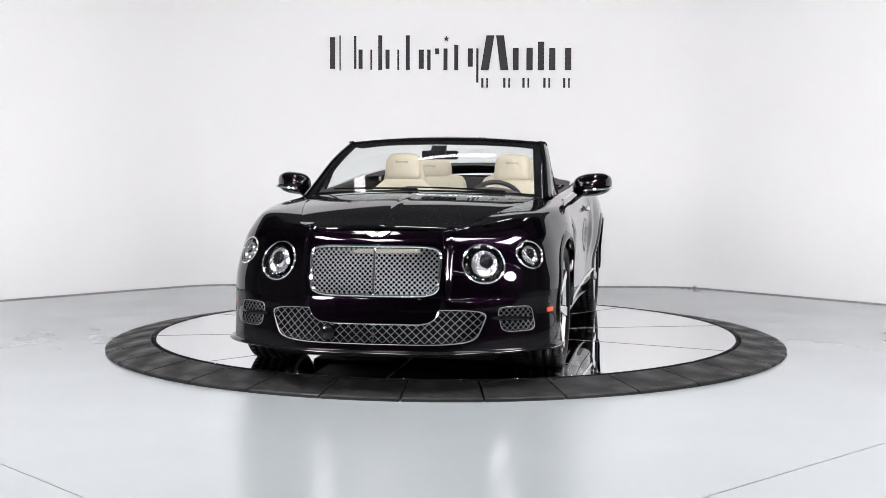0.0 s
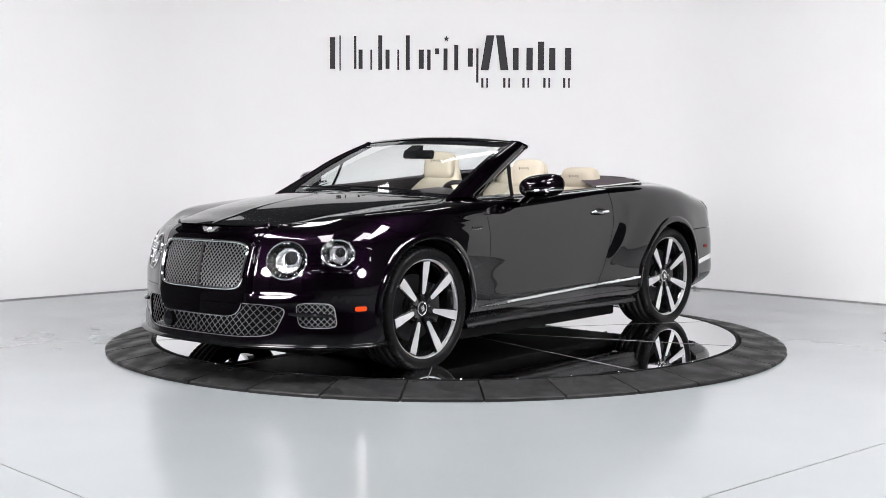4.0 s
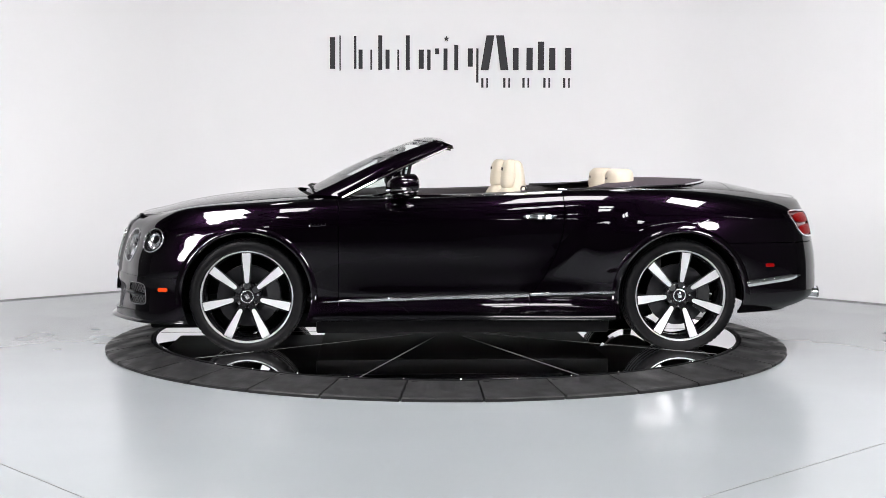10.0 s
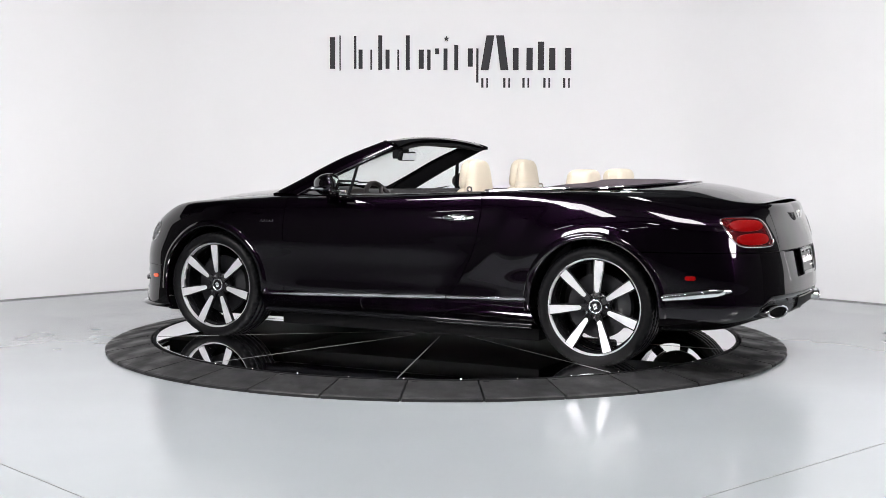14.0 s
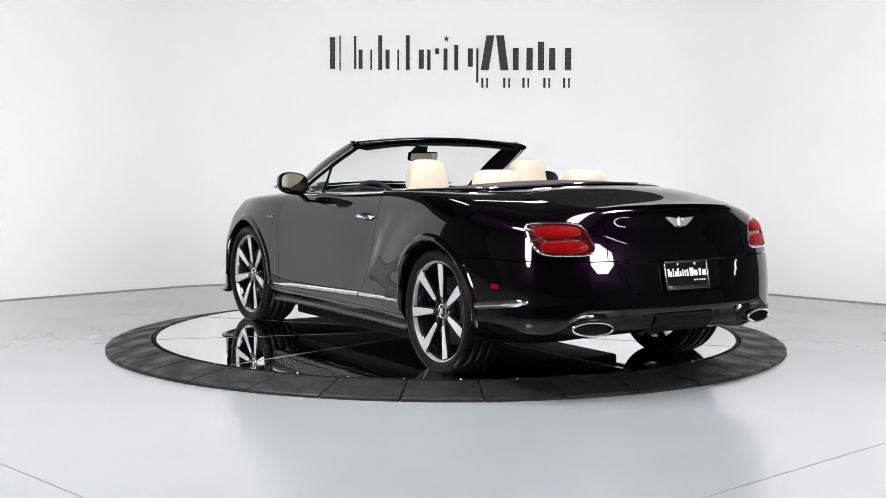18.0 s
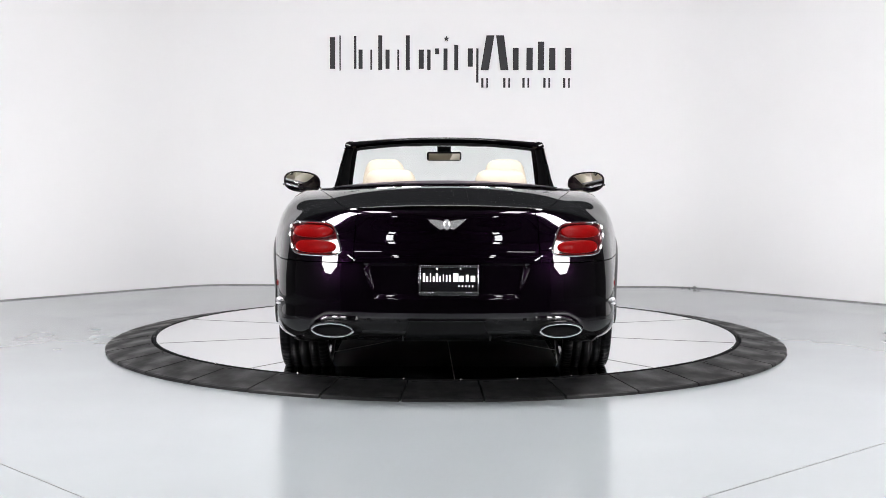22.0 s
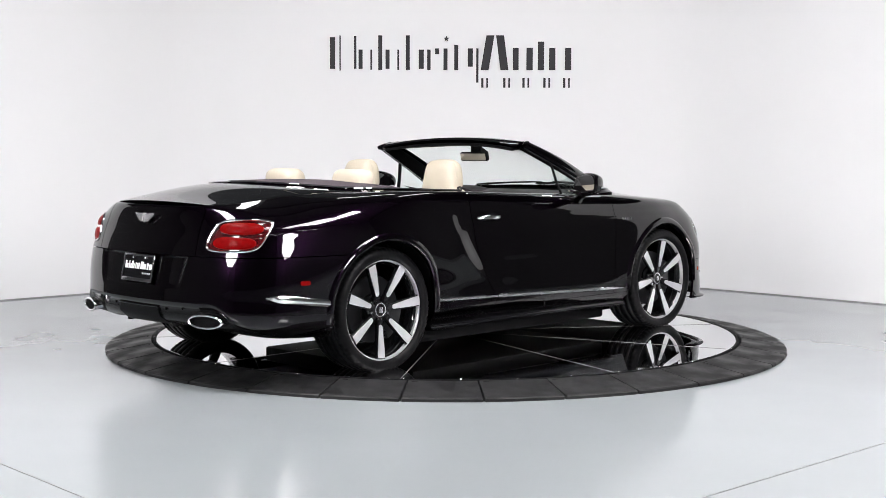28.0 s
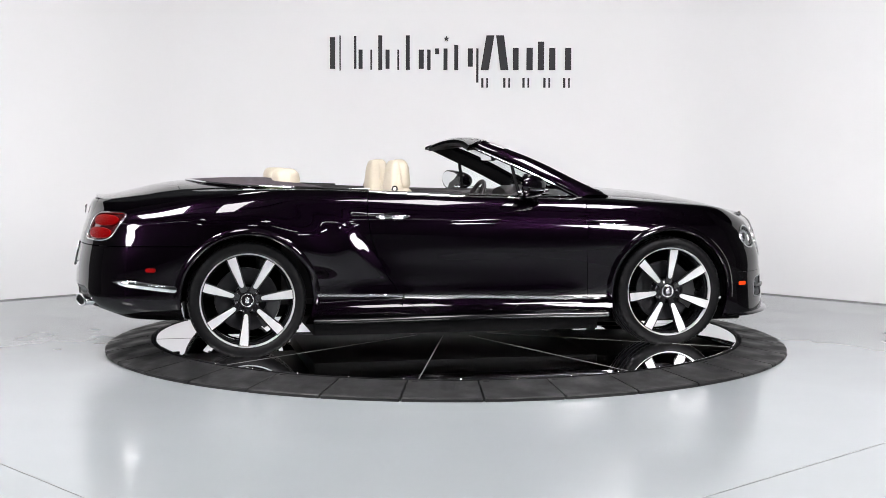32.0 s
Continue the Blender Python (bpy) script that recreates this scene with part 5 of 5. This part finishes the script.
edge = EDGE(ss)


def door_card():
    return ribbon([edge + (0, -.002, -.002), edge + (0, -.03, .004), edge + (0, -.055, -.006), edge + (0, -.065, -.05), np.column_stack([edge[:, 0], edge[:, 1] - .05, np.full(60, .80)]), np.column_stack([edge[:, 0], edge[:, 1] - .07, np.full(60, .34)])])


both_sides("door_lining", door_card, LEATHER_DARK, "dark leather door lining")
both_sides("lining_panel", lambda: ribbon([np.column_stack([edge[5:50, 0], edge[5:50, 1] - .068, np.full(45, .93)]), np.column_stack([edge[5:50, 0], edge[5:50, 1] - .064, np.full(45, .82)]), np.column_stack([edge[5:50, 0], edge[5:50, 1] - .074, np.full(45, .62)])]), LEATHER, "cream leather door panel")
part("cockpit_floor", box(2.2, 1.5, .03, (-.1, 0, .33)), LEATHER_DARK, car, "dark carpeted floor")
part("rear_bulkhead", box(.04, 1.46, .62, (-1.27, 0, .70), .01), LEATHER_DARK, car, "dark rear bulkhead")
prof = ((.99, .985), (.90, 1.005), (.74, 1.005), (.62, .985), (.545, .94), (.53, .86), (.56, .74), (.62, .66), (.99, .66))
part("dashboard", loft([[np.array((x - .05 * abs(y / .73) ** 2 * (1 if x < .8 else 0), y, z - .014 * (y / .73) ** 2)) for x, z in prof] for y in np.linspace(-.73, .73, 21)]), LEATHER_DARK, car, "dark leather dashboard", sharp=60)
part("dash_fascia", loft([[np.array((x - .05 * abs(y / .72) ** 2, y, z - .014 * (y / .72) ** 2)) for x, z in ((.545, .925), (.528, .90), (.526, .865), (.535, .85))] for y in np.linspace(-.71, .71, 15)]), material("walnut_veneer", (.16, .085, .04), .2, coat=.8, grain=(14, .4)), car, "polished wood fascia")
part("binnacle", loft([[np.array((x, .38 + w_ * c, z0 + h_ * s_)) for c, s_ in [(math.cos(math.pi * i / 12), math.sin(math.pi * i / 12)) for i in range(13)]] for x, w_, z0, h_ in ((.86, .19, .985, .02), (.72, .20, .985, .045), (.60, .205, .975, .06), (.56, .20, .965, .055))]), LEATHER_DARK, car, "dark instrument hood")
part("centre_console", box(1.3, .22, .34, (-.1, 0, .50), .04, 3), LEATHER_DARK, car)
wheel_m = Matrix.Translation((.360, .385, .900)) @ Matrix.Rotation(radians(-65), 4, "Y")
steer = child("steering_wheel", None, car, "black leather steering wheel")
part("rim", turned(tube([(.178 * math.cos(2 * math.pi * i / 48), .178 * math.sin(2 * math.pi * i / 48), 0) for i in range(48)], .0165, 10, True), wheel_m), LEATHER_DARK, steer)
b = turned(lathe([(.0005, .02), (.06, .018), (.075, -.01), (.06, -.04)], 28), wheel_m)
for a in (90, 210, 330):
    tube([tuple(wheel_m @ Vector((.05 * math.cos(radians(a)), .05 * math.sin(radians(a)), 0))), tuple(wheel_m @ Vector((.18 * math.cos(radians(a)), .18 * math.sin(radians(a)), 0)))], .014, 8, bm=b)
part("hub", b, LEATHER_DARK, steer)
part("column", tube([tuple(wheel_m @ Vector((0, 0, -.02))), (.60, .385, .83)], .035, 12), MATT_BLACK, steer)


# seats
def cushion(sections, n=32, power=3.2):
    """Stacked rounded sections (z, x, y, half depth, half width)."""
    rings = []
    for z, cx, cy, hd, hw in sections:
        ring = []
        for i in range(n):
            a = 2 * math.pi * i / n
            e = (abs(math.cos(a)) ** power + abs(math.sin(a)) ** power) ** (-1 / power)
            ring.append((cx + hd * e * math.cos(a), cy + hw * e * math.sin(a), z))
        rings.append(ring)
    return loft(rings)


def dense(sections, k=5):
    s = np.array(sections, float)
    t = np.concatenate([[0], np.cumsum(np.linalg.norm(np.diff(s[:, [0, 3, 4]], axis=0), axis=1))])
    f = spline(t, s)
    tt = np.concatenate([np.linspace(a, b_, k, endpoint=False) for a, b_ in zip(t[:-1], t[1:])] + [[t[-1]]])
    return f(tt)


def front_seat(y, name):
    seat = child(name, None, car, "cream leather front seat with dark script bars")
    part("backrest", cushion(dense(((.50, -.16, y, .07, .24), (.72, -.22, y, .085, .255), (.90, -.285, y, .088, .255), (.94, -.305, y, .086, .235), (.985, -.325, y, .082, .190), (1.02, -.335, y, .070, .150), (1.045, -.34, y, .05, .11)))), LEATHER, seat)
    part("back_shell", cushion(dense(((.97, -.372, y, .058, .172), (1.02, -.376, y, .056, .156), (1.07, -.378, y, .052, .144), (1.13, -.376, y, .047, .133), (1.18, -.373, y, .041, .120), (1.207, -.370, y, .032, .100), (1.219, -.368, y, .016, .06))), power=3.0), LEATHER, seat, "tapered cream leather seat shell")
    part("headrest", cushion(dense(((1.03, -.318, y, .030, .105), (1.05, -.317, y, .044, .124), (1.10, -.322, y, .049, .131), (1.16, -.328, y, .049, .127), (1.195, -.332, y, .045, .113), (1.215, -.335, y, .034, .090), (1.226, -.337, y, .016, .05))), power=2.9), LEATHER, seat)
    part("cushion", box(.56, .50, .20, (.06, y, .50), .06, 4), LEATHER, seat)
    b = bmesh.new()
    for k, (dy, h) in enumerate(((.036, .020), (.018, .012), (0, .012), (-.018, .012), (-.038, .020))):
        tube([(-.264 - .0, y + dy + .004, 1.163 - h / 2), (-.266, y + dy - .004, 1.163 + h / 2)], .0028, 6, bm=b)
    part("headrest_script", turned(b, Matrix.Translation((-.0135, 0, 0))), LEATHER_DARK, seat, "dark embroidered bars")
    for s_ in (1, -1):
        pts = [(-.376, y + s_ * w_, z) for z, w_ in ((1.02, .156), (1.07, .144), (1.13, .133), (1.18, .120), (1.207, .100))]
        part("seam", tube(pts, .0022, 5), LEATHER, seat, "piped seam")
    part("belt_guide", turned(lathe([(.012, -.006), (.020, -.006), (.022, 0), (.020, .006), (.012, .006)], 20), Matrix.Translation((-.40, y + .19 * (1 if y > 0 else -1), 1.035)) @ Matrix.Rotation(radians(90), 4, "X")), CHROME, seat, "chrome belt guide")
    return seat


front_seat(.40, "driver_seat")
front_seat(-.40, "passenger_seat")


def rear_seat(y):
    seat = child("rear_seat", None, car, "cream leather rear seat with headrest")
    part("backrest", cushion(dense(((.55, -.92, y, .07, .28), (.80, -1.0, y, .09, .285), (.95, -1.05, y, .09, .275), (1.01, -1.065, y, .08, .25), (1.03, -1.07, y, .05, .21)))), LEATHER, seat)
    part("headrest", cushion(dense(((1.0, -1.07, y, .06, .155), (1.04, -1.075, y, .083, .158), (1.09, -1.08, y, .088, .152), (1.13, -1.082, y, .084, .142), (1.155, -1.084, y, .066, .118), (1.165, -1.084, y, .035, .07))), power=3.0), LEATHER, seat)
    part("cushion", box(.42, .52, .18, (-.72, y, .52), .06, 4), LEATHER, seat)
    b = bmesh.new()
    for dy, h in ((.036, .020), (.018, .012), (0, .012), (-.018, .012), (-.038, .020)):
        tube([(-.993, y + dy + .004, 1.10 - h / 2), (-.995, y + dy - .004, 1.10 + h / 2)], .0028, 6, bm=b)
    part("headrest_script", b, LEATHER_DARK, seat, "dark embroidered bars")
    for s_ in (1, -1):
        part("seam", tube([(-1.06, y + s_ * w_, z) for z, w_ in ((1.03, .160), (1.08, .155), (1.12, .1465), (1.15, .126))], .0022, 5), LEATHER, seat, "piped seam")


rear_seat(.335)
rear_seat(-.335)

# hood cover behind the seats, with its bright edge: straight along the doors, round at the back
X_TURN, X_BACK = -1.20, -1.715
q = np.linspace(STEPS[10], STEPS[20], 600)
EDGE_X, EDGE_Y, EDGE_Z = -EDGE(q)[:, 0], EDGE(q)[:, 1], EDGE(q)[:, 2]


def cover_half(x):
    k = np.clip((X_TURN - x) / (X_TURN - X_BACK), 0, 1)
    return (np.interp(-x, EDGE_X, EDGE_Y) - .014) * np.sqrt(np.maximum(1 - k ** 2.4, 0))


def cover_z(x, y):
    b_ = np.clip(y / np.interp(-x, EDGE_X, EDGE_Y), 0, 1)
    return np.interp(-x, EDGE_X, EDGE_Z) + .006 + deck_crown(x) * (1 - b_ ** 2) ** .85 * step((-.70 - x) / .45)


n, m_ = 44, 30
bb = np.linspace(0, 1, m_)[None]
ang = np.linspace(0, 1, n)[:, None]
rim_x = np.where(ang < .5, -.62 - (X_TURN * -1 - .62) * ang / .5, X_TURN + (X_BACK - X_TURN) * np.sin((ang - .5) / .5 * math.pi / 2))
rim_y = cover_half(rim_x)
core_x = np.minimum(-1.20, rim_x + .10)
xx = core_x + (rim_x - core_x) * bb ** 1.5
yy = rim_y * bb
zz = cover_z(xx, yy)
b = ribbon(np.stack([xx, yy, zz], 2))
mirrored_join(b)
bmesh.ops.remove_doubles(b, verts=b.verts[:], dist=1e-5)
part("hood_cover", b, CLOTH_ROOF, car, "dark purple cloth hood cover behind the seats")
t_ = np.linspace(0, 1, 70)
lx = np.where(t_ < .4, -.60 + (X_TURN + .60) * t_ / .4, X_TURN + (X_BACK - X_TURN) * np.sin((t_ - .4) / .6 * math.pi / 2))
ly = cover_half(lx)
lz = cover_z(lx, ly) + .002
left = np.stack([lx, ly, lz], 1)
loop = [tuple(p) for p in left] + [tuple(p * (1, -1, 1)) for p in left[::-1][1:]]
part("cover_trim", tube(loop, .0075, 8), CHROME, car, "chrome strip round the hood cover")


# ---- light of the stage ----
def octabox(at, aim, radius, hung=False, cloth=SOFT_LIGHT):
    ob = tagged(new("softbox"), "octagonal studio softbox hung above the stage, lit" if hung else "octagonal studio softbox on a black stand, lit", "softbox", group="studio softboxes")
    oct8 = [(radius * math.cos(radians(22.5 + 45 * k)), radius * math.sin(radians(22.5 + 45 * k))) for k in range(8)]
    m = look(at, aim)
    part("diffuser", turned(prism(oct8, .01), m @ pose(0, 0, -.01)), cloth, ob, "glowing white cloth")
    b = bmesh.new()
    a = [b.verts.new((x * 1.02, y * 1.02, -.02)) for x, y in oct8]
    c = [b.verts.new((x * .15, y * .15, .5)) for x, y in oct8]
    for k in range(8):
        b.faces.new((a[k], a[(k + 1) % 8], c[(k + 1) % 8], c[k]))
    b.faces.new(c)
    part("hood", turned(b, m), MATT_BLACK, ob, "black cloth hood")
    back = m @ Vector((0, 0, .5))
    part("hanger" if hung else "stand", tube([(back.x, back.y, 5.6 if hung else FLOOR_Z), tuple(back)], .018), STEEL_DARK, ob)
    return ob


for side in (-1, 1):
    octabox((4.5 * side, -6.3, 2.55), (0, -.6, .7), .82)


def ceiling_panel(x, y, z, sx, sy, mat=PANEL_LIGHT, label="large rectangular ceiling light above the stage, lit"):
    ob = tagged(new("ceiling_light"), label, "ceiling light", group="ceiling lights")
    part("frame", box(sx + .1, sy + .1, .12, (x, y, z + .075)), STEEL_DARK, ob)
    part("diffuser", box(sx, sy, .02, (x, y, z)), mat, ob)
    for k in (-1, 1):
        part("hanger", tube([(x, y + k * sy * .4, z + .13), (x, y + k * sy * .4, 5.6)], .008, 6), STEEL_DARK, ob)


for x, y in ((-2.9, -2.7), (2.9, -2.7)):
    ceiling_panel(x, y, 4.5, .85, 2.0)
for x, y in ((-1.7, 1.5), (1.7, 1.5)):
    ceiling_panel(x, y, 4.4, .20, 1.5, STRIP_LIGHT, label="long narrow ceiling lamp above the stage, lit")
ceiling_panel(0, 2.6, 4.5, 1.3, .16, STRIP_LIGHT, label="long narrow ceiling lamp above the stage, lit")
for x in (-1.05, 1.05):
    ceiling_panel(x, -2.9, 3.1, .55, 1.15, HUNG_LIGHT, label="rectangular softbox hung low above the turntable, lit")
for x, y in ((-5.8, -9.0), (-5.8, -12.0), (5.8, -9.0), (5.8, -12.0)):
    ceiling_panel(x, y, 4.9, .16, 1.5, TUBE_LIGHT, "narrow strip lamp under the hall ceiling, lit")
for x, y in ((-1.9, -8.3), (-1.9, -8.75), (1.9, -8.3), (1.9, -8.75), (-2.4, -12.2), (-2.4, -12.65), (2.4, -12.2), (2.4, -12.65)):
    ceiling_panel(x, y, 5.15, .26, .26, BAY_LIGHT, "small square lamp under the hall ceiling, lit")
for x, y in ((-3.8, -10.6), (3.8, -10.6), (-7.4, -6.6), (7.4, -6.6)):
    ceiling_panel(x, y, 5.0, 1.9, .07, BAY_LIGHT, "thin tube lamp under the hall ceiling, lit")


# ---- sign on the wall: lettering drawn as plain bars ----
sign = tagged(new("wall_sign"), "black sign of plain bars and a star on the wall", "sign")


SIGN_AT = Matrix.Translation((-.002, 3.7305, 2.437)) @ Matrix.Rotation(math.atan2(3.674 - 3.789, 2.385 + 2.401), 4, "Z") @ Matrix.Rotation(radians(90), 4, "X")
SIGN_K = .005542  # metres to the sign's unit


def sign_box(x0, x1, y0, y1, slant=0.0):
    """A bar of the sign; x across and y down, in the sign's own units."""
    u = lambda x: (x - 790) * SIGN_K
    w = lambda y: (62 - y) * SIGN_K
    return turned(prism([(u(x0), w(y1)), (u(x1), w(y1)), (u(x1) + slant * SIGN_K, w(y0)), (u(x0) + slant * SIGN_K, w(y0))], .012, bevel=.002), SIGN_AT)


BARS = ((583, 592, 66, 122), (600, 602, 63, 125), (626, 630, 64, 122), (634, 641, 88, 122), (655, 658, 88, 124), (669, 676, 63, 124), (682, 689, 88, 122), (703, 706, 88, 124), (718, 725, 63, 124),
        (741, 750, 88, 122), (756, 762, 88, 124), (770, 777, 86, 96), (785, 792, 86, 124), (804, 811, 80, 124), (828, 837, 86, 118), (843, 847, 86, 146))
for x0, x1, y0, y1 in BARS:
    part("bar", sign_box(x0, x1, y0, y1), SIGN_BLACK, sign)
for x0, x1, y0, y1, sl in ((851, 865, 63, 124, 10), (886, 900, 63, 124, -8), (908, 918, 85, 124, 0), (932, 943, 85, 124, 0), (952, 963, 74, 124, 0), (972, 983, 85, 124, 0), (1000, 1011, 85, 124, 0)):
    part("bold_bar", sign_box(x0, x1, y0, y1, sl), SIGN_BLACK, sign)
for x in (852, 891, 925, 962, 997):
    part("small_bar", sign_box(x, x + 4, 138, 155), SIGN_BLACK, sign)
    part("small_bar", sign_box(x + 9, x + 12, 138, 155), SIGN_BLACK, sign)
star = [(.030 * (1 if i % 2 == 0 else .42) * math.sin(math.pi * i / 5), -7 * SIGN_K + .030 * (1 if i % 2 == 0 else .42) * math.cos(math.pi * i / 5)) for i in range(10)]
part("star", turned(prism(star[::-1], .012), SIGN_AT), SIGN_BLACK, sign)


# saw cuts in the floor and the joint along the walls
def floor_line(name, a, b, width, mat, label):
    d = Vector((b[0] - a[0], b[1] - a[1]))
    l = d.length
    m = Matrix.Translation(((a[0] + b[0]) / 2, (a[1] + b[1]) / 2, FLOOR_Z + .001)) @ Matrix.Rotation(math.atan2(d.y, d.x), 4, "Z")
    return tagged(part(name, turned(box(l, width, .002), m), mat, None), label, "floor joint", kind="structure")


CUT_GREY = material("filled_saw_cut", (.16, .17, .17), .7, grain=(9, .5))
floor_line("trim_cut_left", (-4.69, -.69), (.27, -5.97), .006, CUT_GREY, "thin dark saw cut in the epoxy floor")
floor_line("trim_cut_right", (-.55, -5.63), (3.9, -1.47), .006, CUT_GREY, "thin dark saw cut in the epoxy floor")


# crumbs of plaster at the foot of the wall
def plaster_crumb(x, y, r, seed):
    b = bmesh.new()
    bmesh.ops.create_icosphere(b, subdivisions=1, radius=r)
    rng = random.Random(seed)
    for v in b.verts:
        v.co *= rng.uniform(.6, 1.15)
        v.co.z *= .7
    low = min(v.co.z for v in b.verts)
    turned(b, Matrix.Translation((x, y, FLOOR_Z - low + .001)))
    return tagged(part("plaster_crumb", b, CUT_GREY, None, sharp=20), "small grey crumb of plaster on the floor by the wall", "debris", group="plaster crumbs")


for k, (x, y, r) in enumerate(((2.33, 3.60, .012), (2.39, 3.58, .016), (2.43, 3.50, .022), (2.44, 3.36, .012))):
    plaster_crumb(x, y, r, k)


# ---- what turns: the disc and the car on it ----
HEADING = (
    (0.0, 10.4), (0.5, 14.5), (1.0, 18.35), (1.5, 22.1), (2.0, 25.75), (2.5, 29.2), (3.0, 32.7), (3.5, 36.3), (5.5, 51.5), (6.0, 55.85), (6.5, 60.0), (7.0, 64.05),
    (7.5, 68.0), (8.0, 71.95), (8.5, 75.9), (9.0, 79.9), (9.5, 83.4), (10.0, 86.9), (10.5, 90.5), (11.0, 94.4), (11.5, 97.9), (12.0, 101.3), (12.5, 104.8),
    (13.0, 108.7), (13.5, 112.7), (14.0, 116.8), (14.5, 121.0), (16.5, 137.7), (17.0, 141.75), (17.5, 145.3), (18.0, 148.6), (18.5, 151.95), (19.0, 155.6),
    (19.5, 159.3), (20.0, 163.2), (20.5, 167.1), (21.0, 171.1), (21.5, 175.2), (22.0, 179.6), (22.5, 184.1), (23.0, 188.35), (23.5, 192.4), (24.0, 196.5),
    (24.5, 200.4), (25.0, 204.1), (25.5, 207.4), (27.5, 220.7), (28.0, 224.2), (28.5, 227.8), (29.0, 231.9), (29.5, 236.2), (30.0, 240.4), (30.5, 244.8),
    (31.0, 249.2), (31.5, 253.3), (32.0, 257.3))
CAR_OFF = (-0.0731, 0.0133)  # the car's middle seen from the axis
CAR_LIFT = DECK_Z - .020  # the tyres are pressed flat under the car's weight


def motions():
    disc_rows, car_rows = [], []
    for t, deg in HEADING:
        turn = Matrix.Rotation(radians(-90 - deg), 4, "Z")
        disc_rows.append((t, turn))
        car_rows.append((t, turn @ Matrix.Translation((*CAR_OFF, CAR_LIFT))))
    walk(turntable, disc_rows)
    walk(car, car_rows)


motions()
